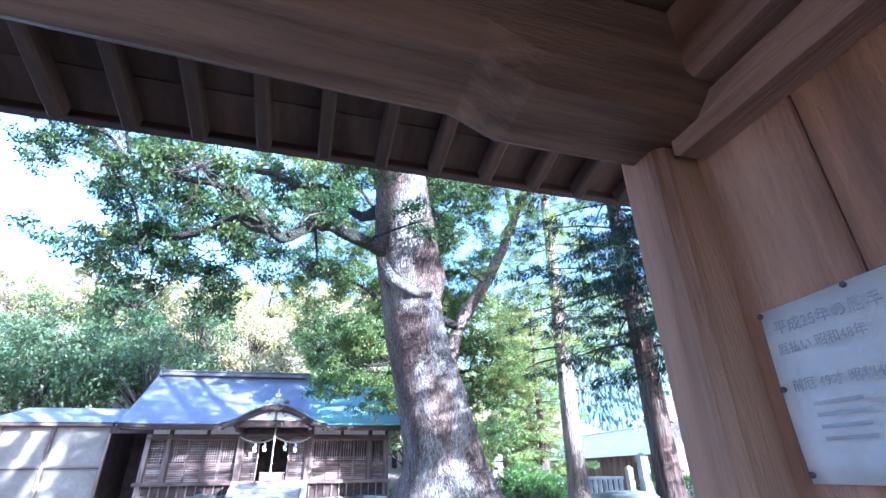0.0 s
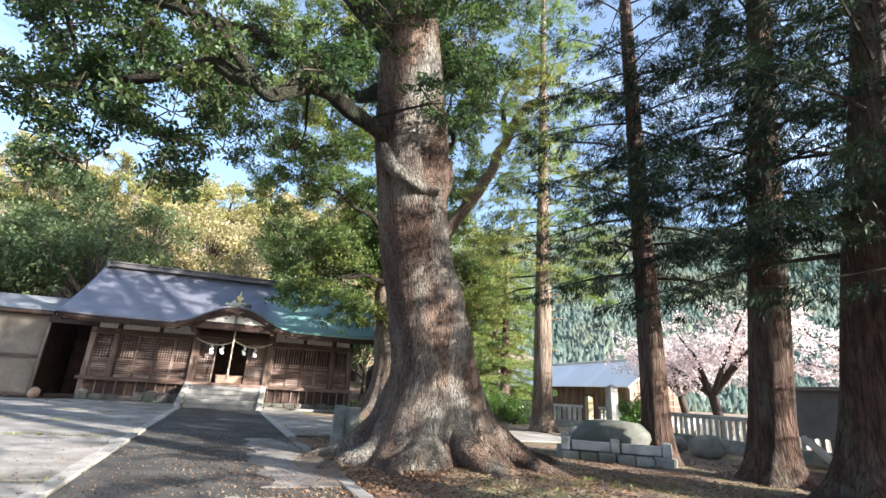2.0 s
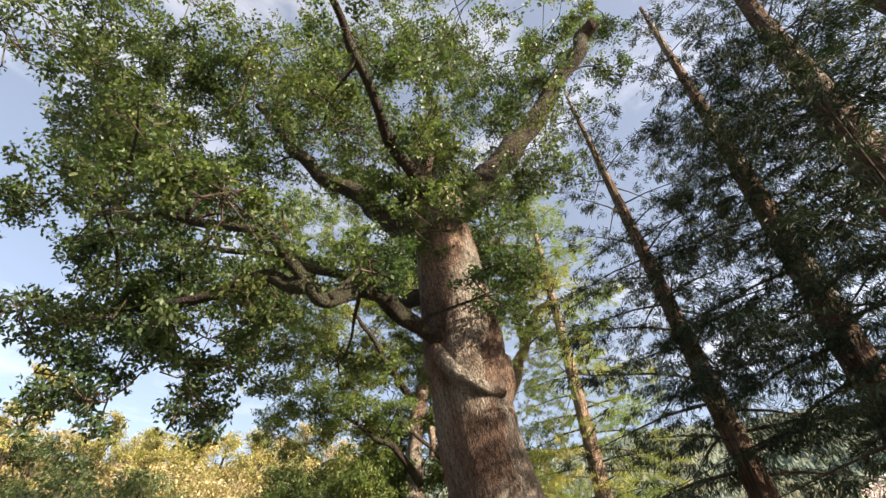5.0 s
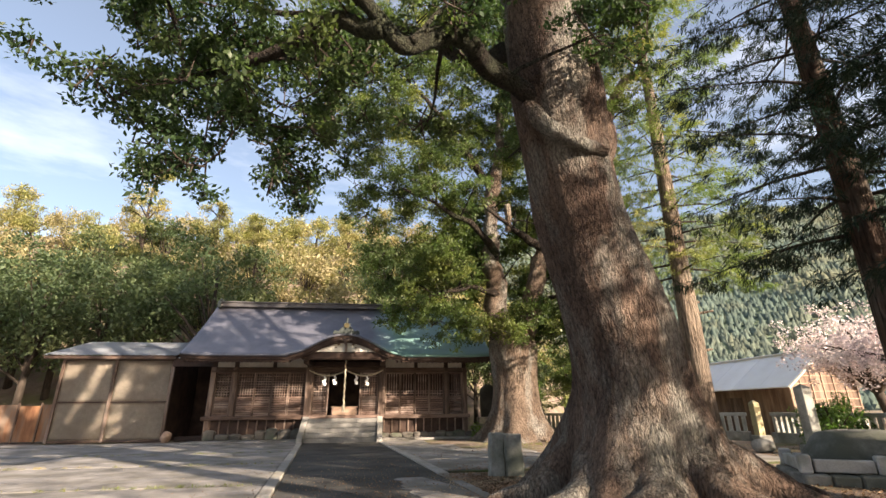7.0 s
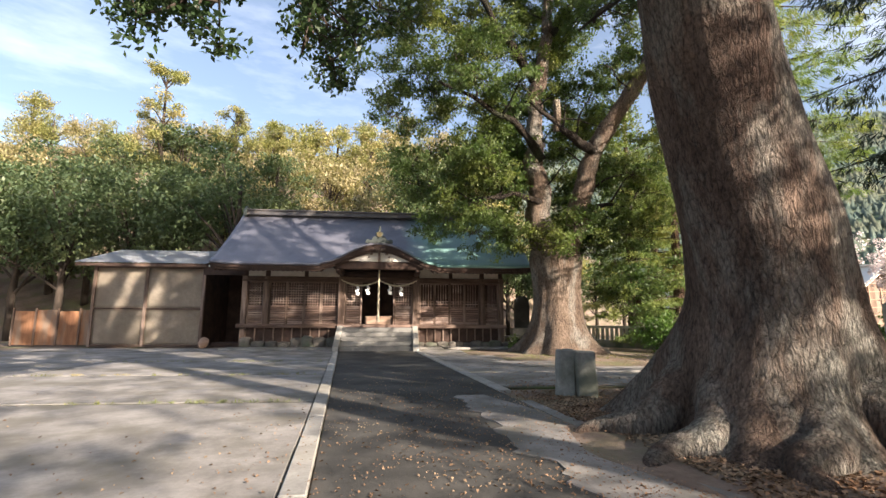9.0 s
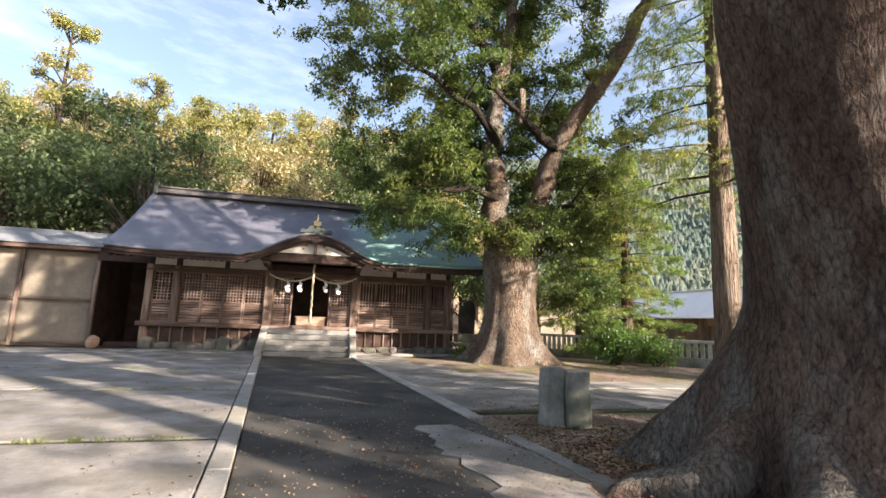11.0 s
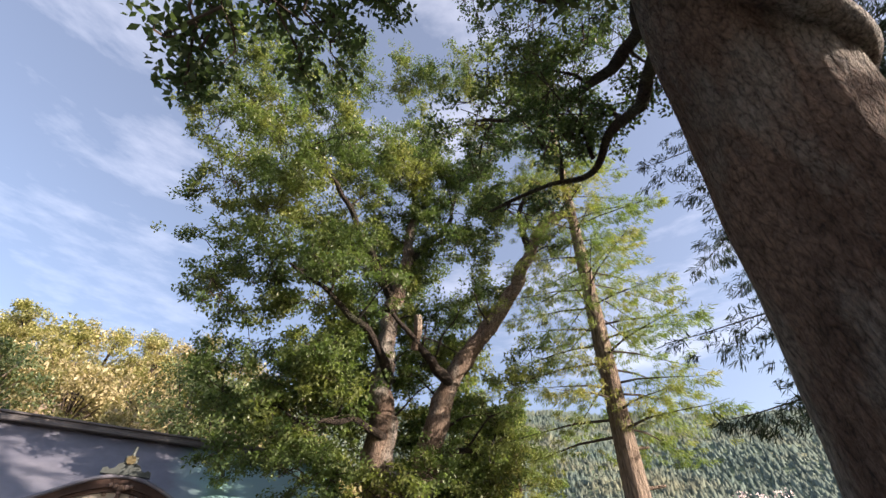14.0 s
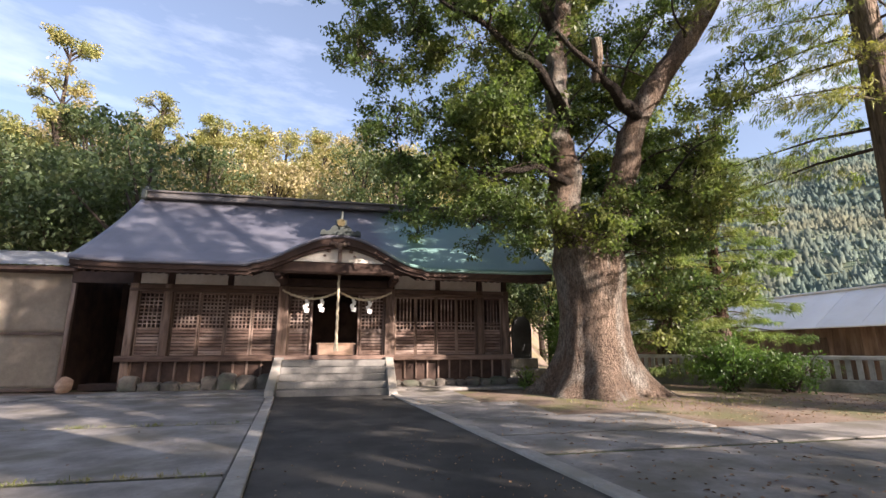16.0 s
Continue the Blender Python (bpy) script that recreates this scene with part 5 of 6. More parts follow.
LOBES1 = [(-4.9, -18.6, 11.3, 1.6), (-4.2, -18, 13.1, 1.6), (-2.8, -17.2, 13.7, 1.5), (-4.1, -17.9, 10.5, 1.4), (-3.9, -17.8, 8.7, 1.2), (-3.4, -17, 10.5, 1.2),
          (-2.3, -16, 12, 1.1), (-3.2, -17.4, 7.2, 1), (-2.7, -16.6, 8, 0.9), (-2.8, -17.8, 6.1, 0.8), (-2.1, -17.5, 5.5, 0.9), (-1.4, -16.7, 6.4, 0.9),
          (-1.5, -16.2, 7.9, 0.9), (-0.7, -15.6, 7.2, 0.8), (-0.4, -15.5, 9.5, 0.8), (-1.5, -16.8, 5.3, 0.6), (-2.4, -17.6, 4.8, 0.7), (-1.9, -15.8, 19.4, 1.6),
          (0.1, -16.5, 18.7, 1.5), (-1.8, -15.8, 15.5, 1.2), (0.4, -15.4, 16.6, 1), (2, -15.5, 23.2, 1.4), (4.8, -16.2, 22.6, 1.4), (6.4, -17.1, 18.7, 0.9),
          (2, -16.2, 12.6, 0.6), (2.9, -17.4, 12.6, 0.5), (3.6, -17.5, 14.6, 0.7), (2.9, -17.5, 10.5, 0.5), (8.1, -17.1, 24.4, 1.2), (9.6, -18.7, 23.5, 1),
          (-3.2, -17.2, 5.2, 0.6), (-2.8, -16.5, 6.8, 0.8), (-1.5, -15.1, 5.6, 0.6), (-3.9, -17.8, 6.2, 0.7), (-1.4, -15, 7, 0.9), (-2.6, -16.4, 8.2, 1)]
# high leaf masses, added to cast shade on the court and hall roof
HIGH1 = [(8, -12.5, 17, 1.8), (7, -11, 15.5, 1.6), (9.5, -13.5, 19, 1.8), (6, -12.5, 18, 1.8), (8.5, -15, 20.5, 1.8), (3.5, -12.8, 18.5, 1.8), (0.5, -13, 18, 1.8),
         (-4.8, -18.0, 14.6, 2.0), (-2.2, -18.2, 13.4, 1.8), (0.2, -18.0, 12.2, 1.5),
         (-5.6, -16.4, 12.0, 1.8), (-6.2, -19.4, 11.4, 1.6), (1.0, -16.0, 14.6, 1.8), (3.0, -16.4, 19.5, 2.6), (0.8, -17.2, 17.6, 2.2), (-2.2, -16.0, 17.0, 2.2),
         (5.2, -17.6, 19.5, 2.2), (7.6, -18.8, 20.5, 2.3), (6.4, -16.6, 17.2, 1.7), (4.2, -11.8, 12.4, 1.7), (5.2, -13.8, 12.2, 1.4), (0.6, -20.4, 11.6, 1.3), (-1.8, -22.4, 12.8, 1.6), (0.4, -22.6, 14.2, 1.5),
         (-6.4, -14.4, 15.0, 1.8), (2.9, -20.2, 15.4, 1.7)]
foliage("crown", camphor, LOBES1 + TUFTS1, 21, M_LEAF1, 20.0, 0.10, 0.5, 0.25, 38, 0.24)
HIGH1 += [(2.2, -18.4, 8.6, 0.7), (3.2, -18.6, 9.4, 0.7), (4.2, -18.0, 9.0, 0.7), (4.6, -18.2, 7.8, 0.55), (5.4, -18.6, 11.6, 1.2), (5.2, -19.4, 13.4, 1.3), (2.0, -18.8, 11.0, 0.9)]
foliage("upper_crown", camphor, HIGH1, 23, M_LEAF1, 8.0, 0.12, 0.5, 0.25, 30, 0.28)

second = thing("camphor_tree", (6.65, -2.2, 0), "tall camphor tree with dense bright foliage draped over the hall roof", "tree")
great_trunk("trunk", 6.65, -2.2, [(-0.3, 1.05, 0, 0), (1, 1.0, 0, 0), (2.4, 0.97, 0, 0), (4.0, 1.12, 0, 0), (5.2, 0.92, 0, 0.1), (6.0, 0.7, -0.1, 0.2)], 1.15, 31, M_BARK2, second, 80, 5.6, 7)
LIMBS2 = [
    ([(6.1, -2.1, 4.6), (5.9, -2.2, 7.5), (5.8, -2.3, 10.5), (6.4, -2.2, 14.0), (6.9, -2.0, 18.0), (6.6, -2.0, 23.0)], 0.62, 0.12),
    ([(7.2, -2.4, 4.6), (7.9, -2.8, 7.2), (8.3, -3.1, 9.0), (9.9, -4.2, 11.6), (11.0, -5.3, 14.2), (11.8, -6.1, 16.4), (12.8, -7.3, 17.0)], 0.50, 0.20),
    ([(11.2, -5.5, 14.6), (11.0, -5.5, 17.4), (11.8, -6.0, 19.9)], 0.20, 0.06),
    ([(8.1, -3.3, 8.8), (6.9, -4.0, 9.2), (6.0, -4.3, 9.6), (4.8, -4.4, 10.6)], 0.24, 0.06),
    ([(6.0, -2.6, 8.6), (4.8, -3.6, 9.6), (3.0, -4.4, 10.2), (1.2, -4.6, 11.0)], 0.22, 0.05),
    ([(6.1, -2.2, 12.2), (4.2, -2.6, 15.0), (2.4, -3.0, 17.2), (0.6, -3.2, 19.0)], 0.22, 0.05),
    ([(5.9, -2.6, 6.6), (4.6, -3.2, 6.8), (3.2, -3.4, 6.4), (2.0, -3.2, 5.9)], 0.15, 0.04),
    ([(7.7, -2.8, 6.2), (9.0, -3.4, 6.4), (10.2, -3.6, 5.8)], 0.13, 0.03),
    ([(6.5, -2.1, 14.5), (8.4, -2.6, 17.4), (9.2, -2.8, 20.4)], 0.20, 0.05),
]
for c, a, b in LIMBS2:
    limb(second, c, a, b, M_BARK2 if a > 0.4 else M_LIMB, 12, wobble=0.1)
limb(second, [(6.2, -4.1, 9.3), (6.15, -4.4, 9.9), (6.1, -4.5, 10.5)], 0.16, 0.15, M_PBARK, 10, "sawn_stub", 0.01)
for c, a, b in LIMBS2:
    pts = spline(c, 6)
    for p in pts[5::4]:
        d = Vector((tw.uniform(-1, 1), tw.uniform(-1, 0.4), tw.uniform(-0.2, 0.9))).normalized()
        ln = tw.uniform(1.0, 2.6)
        limb(second, [p, p + d * ln * 0.5 + Vector((0, 0, 0.2)), p + d * ln], 0.06, 0.014, M_LIMB, 6, "side_branch", 0.1)
        TUFTS2.append((*(p + d * ln * 0.9), tw.uniform(0.6, 0.9)))
LOBES2 = [(4.5, -3.4, 9.4, 1.3), (4.8, -4, 12, 1.4), (4.8, -3.5, 15, 1.5), (7.6, -3.6, 16, 1.3), (2.4, -3.2, 13, 1.4), (5.6, -3.8, 19, 1.5),
          (8.6, -4.2, 14.6, 1.2), (3.8, -3.6, 7.6, 1.2), (9.6, -3.6, 12.4, 1.1), (7.0, -3.6, 5.6, 0.9), (6.3, -3.4, 4.6, 0.8),
          (-3.6, -2.2, 22.7, 1.8), (-2.9, -2.6, 18.7, 1.5), (-1.7, -2.4, 15.6, 1.6), (-0.9, -1.8, 12.5, 1.6), (-0.7, -2.3, 10.7, 1), (-2, -1.3, 26.1, 2),
          (-0.3, -2.3, 19, 1.9), (0, -1.8, 14.9, 1.8), (1, -1.9, 11.7, 1.6), (0.9, -1.8, 9, 1.5), (0.7, -1.3, 7.5, 1.2), (1.9, -2.5, 6.2, 1.2),
          (1, -2.4, 5.4, 0.7), (3, -3.2, 8.8, 1.4), (3.2, -3.3, 6.5, 1.4), (3, -2.7, 5.2, 0.9), (4.2, -2.5, 5.2, 1.3), (5.3, -3.2, 4.7, 1.2),
          (1.8, -0.4, 30.4, 2.2), (3.2, -0.7, 22.8, 2), (3.2, -0.7, 16.4, 1.8), (6.5, -1.9, 31.8, 2.2), (6.8, -2, 24.4, 2), (6, -1.7, 18, 1.6), (10, -4, 31, 2),
          (10, -4.7, 23.5, 1.7), (9.2, -3.5, 17.7, 1.5), (10.3, -5, 18, 1.2), (11.7, -7.1, 25.6, 1.5), (9.3, -2.9, 8.5, 1.6), (10, -2.8, 6.9, 1.6),
          (9.3, -2.9, 5.2, 1.6), (10.6, -3.3, 5.3, 1.3), (7.9, -3.2, 4.5, 1.2), (11.4, -3.3, 9.3, 1.2), (11.7, -4.2, 10.4, 0.9), (8.1, -2.8, 13.7, 1.2),
          (5.6, -3.7, 6.8, 0.9), (11, -2.2, 3.5, 1.4), (10.8, -2, 6, 1.3), (1.4, 0.7, 5.8, 0.7), (9.8, -1.8, 2.4, 1.1)]
LOBES2 += [(2.6, -3.0, 11.0, 1.5), (4.4, -2.6, 13.6, 1.6), (0.9, -2.6, 16.8, 1.7), (2.6, -2.4, 19.4, 1.8), (5.4, -2.4, 21.4, 1.8), (8.0, -3.0, 19.6, 1.7), (9.2, -3.4, 15.6, 1.4), (4.6, -1.2, 8.2, 1.6),
           (7.8, -1.4, 10.2, 1.7), (9.6, -1.6, 11.2, 1.6), (6.6, -0.6, 13.4, 1.8), (10.2, -3.2, 20.8, 1.6), (-1.4, -2.4, 21.2, 1.8), (1.4, -2.0, 23.0, 2.0), (8.6, -1.6, 7.0, 1.4), (2.0, -2.6, 8.0, 1.2)]
LOBES2 = [lb for lb in LOBES2 + TUFTS2 if not (4.3 < lb[0] < 9.4 and lb[1] < -2.7 and 6.3 < lb[2] < 15.2)]      # the forked stems stand free
LOBES2 += [(5.5, -0.5, 8.5, 1.8), (7.5, 0.2, 8, 1.8), (6.8, 0.4, 11, 2), (8.8, 0, 13, 1.9), (5, 0.3, 11.5, 1.9), (7, 0.8, 15.5, 2), (9.8, -0.5, 9, 1.8), (9.2, 0, 6, 1.6), (4, 0, 9.5, 1.6),
           (10.4, -1, 14, 1.6), (8.2, 0.6, 17.5, 1.9), (5.2, 0.2, 17, 1.9), (11.2, -1.2, 7.2, 1.5), (3.4, -0.4, 7, 1.4)]
foliage("crown", second, LOBES2, 22, M_LEAF2, 17.0, 0.145, 0.5, 0.2, 28, 0.32)


def conifer(name, x, y, h, r, seed, label, bark, needles, lowest, reach, droop=0.35, dens=0.72, lean=(0, 0), tops=0.7, foot=0.5, full=99.0):
    """Cedar: straight furrowed bole, drooping limbs with hanging needle sprays."""
    rng = np.random.default_rng(seed)
    o = thing(name, (x, y, 0), label, "tree", "cedars along the court")
    bm = bmesh.new()
    zs = [-0.25, 0.0, 0.15, 0.35, 0.7, 1.2] + list(np.linspace(2, h, 18))
    rings = []
    seg = 20
    for z in zs:
        rr = r * (1 - 0.82 * max(z, 0) / h) + r * foot * math.exp(-max(z, 0) / 0.35)
        ring = []
        for k in range(seg):
            a = k / seg * math.tau
            q = rr * (1 + 0.10 * noise.noise((math.cos(a) * 2 + x, math.sin(a) * 2 + y, z * 0.3)) + 0.10 * math.exp(-max(z, 0) / 0.5) * math.sin(a * 5 + seed))
            ring.append(bm.verts.new((x + lean[0] * z + q * math.cos(a), y + lean[1] * z + q * math.sin(a), z)))
        rings.append(ring)
    for u, v in zip(rings, rings[1:]):
        for k in range(seg):
            bm.faces.new((u[k], u[(k + 1) % seg], v[(k + 1) % seg], v[k]))
    bm.faces.new(rings[-1])
    part("trunk", bm, bark, o, smooth=True)
    bm = bmesh.new()
    cs, ax = [], []
    z = lowest
    a = rng.random() * 6.28
    while z < h - 0.4:
        a += 2.4 + rng.normal() * 0.35
        f = (z - lowest) / (h - lowest)
        ln = reach * (1 - f) ** tops * rng.uniform(0.65, 1.15) + 0.3
        here = dens if z < full else dens * 0.55        # the tops are open
        d = np.array((math.cos(a), math.sin(a)))
        p0 = np.array((x + lean[0] * z, y + lean[1] * z, z))
        pts = [p0 + np.array((*(d * ln * t), ln * (0.10 * t - droop * t * t + 0.14 * t ** 4))) for t in (0, 0.3, 0.6, 0.85, 1.0)]
        tube(bm, [tuple(p) for p in pts], [0.040 * (1 - f) + 0.014, 0.028 * (1 - f) + 0.010, 0.016, 0.010, 0.005], 5, False)
        nn = max(5, int(ln * 12 * here))
        for t in rng.uniform(0.22, 1.02, nn):
            j = min(int(t / 0.34), 3)
            base = p0 + np.array((*(d * ln * t), ln * (0.10 * t - droop * t * t + 0.14 * t ** 4)))
            side = rng.normal() * 0.28 * ln * (1.15 - t) + rng.normal() * 0.08
            c = base + np.array((-d[1] * side, d[0] * side, -abs(rng.normal()) * 0.14 - abs(side) * 0.25))
            cs.append(c)
            ax.append(np.array((d[0] * 0.6 - d[1] * np.sign(side) * 0.6, d[1] * 0.6 + d[0] * np.sign(side) * 0.6, -0.35)))
        z += rng.uniform(0.13, 0.26) if z < full else rng.uniform(0.24, 0.5)
    tagged(part("branch_mass", bm, M_TWIG, o), kind="stuff")
    v, q = leaves(rng, np.array(cs), (0.20, 0.20, 0.08), 30 if full >= 10 else 20, 0.19, 0.13, 0.30, 1.6, np.array(ax))
    place("needles", rawmesh("needles", v, q, needles), o)
    return o


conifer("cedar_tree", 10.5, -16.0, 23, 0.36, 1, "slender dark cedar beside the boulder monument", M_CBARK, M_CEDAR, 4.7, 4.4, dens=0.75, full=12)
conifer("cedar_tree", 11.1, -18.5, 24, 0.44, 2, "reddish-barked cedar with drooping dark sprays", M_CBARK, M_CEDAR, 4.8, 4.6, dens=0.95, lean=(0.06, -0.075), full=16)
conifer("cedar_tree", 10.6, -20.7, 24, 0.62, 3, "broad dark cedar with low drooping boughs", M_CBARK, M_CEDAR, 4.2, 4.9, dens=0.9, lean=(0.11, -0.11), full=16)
# next four cedars are unseen, added to dapple the court with shade
conifer("cedar_tree", 12.4, -24.2, 22, 0.5, 7, "unseen dark cedar added beside the entrance gate to shade the court", M_CBARK, M_CEDAR, 3.6, 4.6, dens=0.6, full=5)
conifer("cedar_tree", 11.6, -28.2, 21, 0.5, 8, "unseen dark cedar added beyond the gate to shade the court", M_CBARK, M_CEDAR, 3.6, 4.4, dens=0.6, full=5)
conifer("cedar_tree", 7.6, -32.5, 19, 0.5, 9, "unseen dark cedar added outside the gate for shade", M_CBARK, M_CEDAR, 3.0, 4.4, dens=0.8, full=9)
conifer("cedar_tree", 3.6, -35.5, 19, 0.5, 12, "unseen dark cedar added outside the gate beside the drive for shade", M_CBARK, M_CEDAR, 3.0, 4.4, dens=0.8, full=9)
conifer("cedar_tree", 12.3, -7.3, 26, 0.44, 4, "tall bare-stemmed cedar with stubs and light high foliage", M_PBARK, M_CEDARL, 6.4, 4.3, dens=0.8, lean=(0.01, 0), tops=0.45)
conifer("cedar_tree", 12.8, 2.6, 13, 0.42, 5, "bright young cedar with red bark behind the camphor", M_CBARK, M_CEDARL, 1.8, 2.6, dens=1.6, tops=0.55)
conifer("cedar_tree", 14.7, 1.4, 11.5, 0.34, 15, "bushy yellow-green young cedar behind the fence", M_CBARK, M_CEDARL, 0.8, 3.0, dens=1.6, tops=0.45)
conifer("cedar_tree", 15.6, 5.0, 12, 0.35, 6, "yellow-green conifer by the stone fence", M_CBARK, M_CEDARL, 1.2, 2.3, dens=1.6, tops=0.5)
for zz, aa, ln in ((4.3, 0.3, 0.35), (4.8, 5.6, 0.55), (5.3, 0.1, 0.3), (6.0, 5.9, 0.45), (6.6, 0.4, 0.3), (3.4, 5.8, 0.28)):
    p = Vector((12.34 + 0.35 * math.cos(aa), -7.3 + 0.35 * math.sin(aa), zz))
    stem = bmesh.new()
    tube(stem, [p, p + Vector((math.cos(aa), math.sin(aa), 0.1)) * ln], [0.06, 0.035], 7)
    part("broken_stub", stem, M_PBARK, bpy.data.objects["cedar_tree.007"])


def shrub(x, y, rx, ry, h, seed, label):
    o = thing("shrub", (x, y, 0), label, "shrub")
    bm = bmesh.new()
    rng = random.Random(seed)
    for k in range(14):
        a = rng.random() * 6.28
        tube(bm, [(x + rng.uniform(-.3, .3), y + rng.uniform(-.2, .2), -0.05), (x + math.cos(a) * rx * 0.5, y + math.sin(a) * ry * 0.5, h * 0.5), (x + math.cos(a) * rx * 0.9, y + math.sin(a) * ry * 0.9, h * rng.uniform(0.6, 0.95))], [0.03, 0.02, 0.008], 5, False)
    part("stems", bm, M_TWIG, o)
    r2 = np.random.default_rng(seed)
    c = in_lobe(r2, (x, y, h * 0.5), (rx, ry, h * 0.5), int(70 * rx * h), 0.4)
    v, q = leaves(r2, c, (0.26, 0.26, 0.18), 26, 0.14, 0.36, 0.1, 0.6)
    place("leaves", rawmesh("leaves", v, q, M_BUSH), o)


shrub(11.7, -2.0, 1.5, 1.0, 1.75, 7, "glossy green shrub in front of the stone fence")
shrub(13.3, -2.6, 1.1, 0.9, 1.25, 8, "low spreading green shrub beside the fence")
shrub(15.2, -9.6, 1.0, 1.0, 1.7, 9, "light green shrub behind the stone pillar")
# tall shrub added behind the camphor trunk to keep sun off the tablet
shrub(8.5, 2.9, 1.2, 1.0, 4.4, 11, "dark evergreen shrub added to shade the stone tablet")
shrub(9.4, 5.2, 1.2, 1.0, 3.2, 12, "dark evergreen shrub behind the camphor trunk")
shrub(5.3, 0.2, 0.35, 0.35, 0.7, 10, "small weedy sapling at the hall corner")


def broad_tree(name, x, y, z, h, w, seed, leaf, label, group, trunk_r=0.22, n=14, size=0.32, dens=4.2, base=0.35, per=22):
    """A rounded woodland tree of several uneven leaf masses on a forked trunk."""
    rng = np.random.default_rng(seed)
    o = thing(name, (x, y, z), label, "tree", group)
    bm = bmesh.new()
    lobes = []
    for k in range(n):
        a, f = rng.random() * 6.28, rng.random()
        rr = w * (0.25 + 0.6 * math.sin(math.pi * (0.2 + 0.75 * f))) * rng.uniform(0.45, 0.95)
        c = (x + rr * math.cos(a), y + rr * math.sin(a), z + h * (base + (0.92 - base) * f))
        s = w * rng.uniform(0.26, 0.46)
        lobes.append((*c, s, s, s * 0.75))
    tube(bm, [(x, y, z - 0.6), (x + 0.1, y, z + h * 0.25), (x - 0.1, y + 0.1, z + h * 0.55), (x, y, z + h * 0.85)], [trunk_r * 1.25, trunk_r, trunk_r * 0.7, 0.05], 9)
    for lb in lobes:
        zz = z + (lb[2] - z) * 0.6
        tube(bm, [(x, y, zz), ((x + lb[0]) / 2, (y + lb[1]) / 2, (zz + lb[2]) / 2 + 0.2), lb[:3]], [trunk_r * 0.45, trunk_r * 0.3, 0.03], 6, False)
    part("trunk", bm, M_TWIG, o, smooth=True)
    cs = np.concatenate([in_lobe(rng, lb[:3], lb[3:6], max(6, int(dens * (lb[3] * lb[4] + 2 * lb[3] * lb[5]))), 0.55) for lb in lobes])
    v, q = leaves(rng, cs, (0.6, 0.6, 0.35), per, size, 0.5, 0.1, 0.9)
    place("crown", rawmesh("crown", v, q, leaf), o)
    return o


# woods behind: dark evergreens close to the shed, yellow-green and tawny trees up the hill
KINDS = []
for i, (leaf, lab) in enumerate(((M_OAK, "dense dark evergreen oak at the wood's edge"), (M_OAK, "dark rounded evergreen tree on the slope"), (M_OAKY, "yellow-green oak in new leaf on the hillside"),
                                 (M_OAKY, "bright yellow-green tree up the hill"), (M_OAKB, "tawny budding tree with bare limbs on the hill"), (M_OAKB, "pale brown budding oak on the hillside"))):
    h, w = ((11.5, 4.6), (12.5, 4.4), (8.0, 3.8), (9.0, 4.0), (8.5, 4.0), (7.5, 3.6))[i]
    KINDS.append((leaf, lab, h, w))
MADE = {}


def wood_tree(kind, x, y, scale, turn):
    leaf, lab, h, w = KINDS[kind]
    z = terrain(x, y)
    if kind not in MADE:
        MADE[kind] = broad_tree("woodland_tree", x, y, z, h, w, 100 + kind, leaf, lab, "woods behind the hall", per=13, size=0.29 if leaf is M_OAK else 0.31, dens=5.0 if leaf is not M_OAKB else 3.4)
    else:
        copy_thing(MADE[kind], Matrix.Translation((x, y, z)) @ pose(0, 0, 0, 0, 0, turn) @ Matrix.Diagonal((scale, scale, scale * 1.02, 1)))


wr = random.Random(5)
for x in np.arange(-30, -8.5, 3.1):                         # first row, dark, behind the shed
    wood_tree(wr.choice((0, 1)), float(x) + wr.uniform(-0.6, 0.6), 9.5 + wr.uniform(-1, 1.2), wr.uniform(0.9, 1.12), wr.uniform(0, 360))
for x in np.arange(-34, 9, 4.0):
    wood_tree(wr.choice((0, 1, 1, 2)) if x < -9 else wr.choice((1, 2, 3, 4)), float(x) + wr.uniform(-1, 1), 14.5 + wr.uniform(-1.5, 1.5), wr.uniform(0.85, 1.1), wr.uniform(0, 360))
for yy, kinds, xs in ((20.5, (2, 3, 4, 1), np.arange(-38, 13, 4.6)), (27.0, (2, 3, 4, 5), np.arange(-44, 18, 5.0)), (34.5, (3, 4, 5, 2), np.arange(-50, 22, 5.6)), (43, (2, 4, 5, 3), np.arange(-56, 28, 6.5)), (53, (2, 5, 3, 4), np.arange(-60, 34, 7.5))):
    for x in xs:
        wood_tree(wr.choice(kinds), float(x) + wr.uniform(-1.4, 1.4), yy + wr.uniform(-2, 2), wr.uniform(0.8, 1.12), wr.uniform(0, 360))

for x, y, k in ((8.0, 9.5, 0), (11.0, 10.5, 1), (14.5, 11.5, 0), (18.5, 15.0, 1), (6.8, 7.6, 0)):
    wood_tree(k, x, y, wr.uniform(0.5, 0.62), wr.uniform(0, 360))


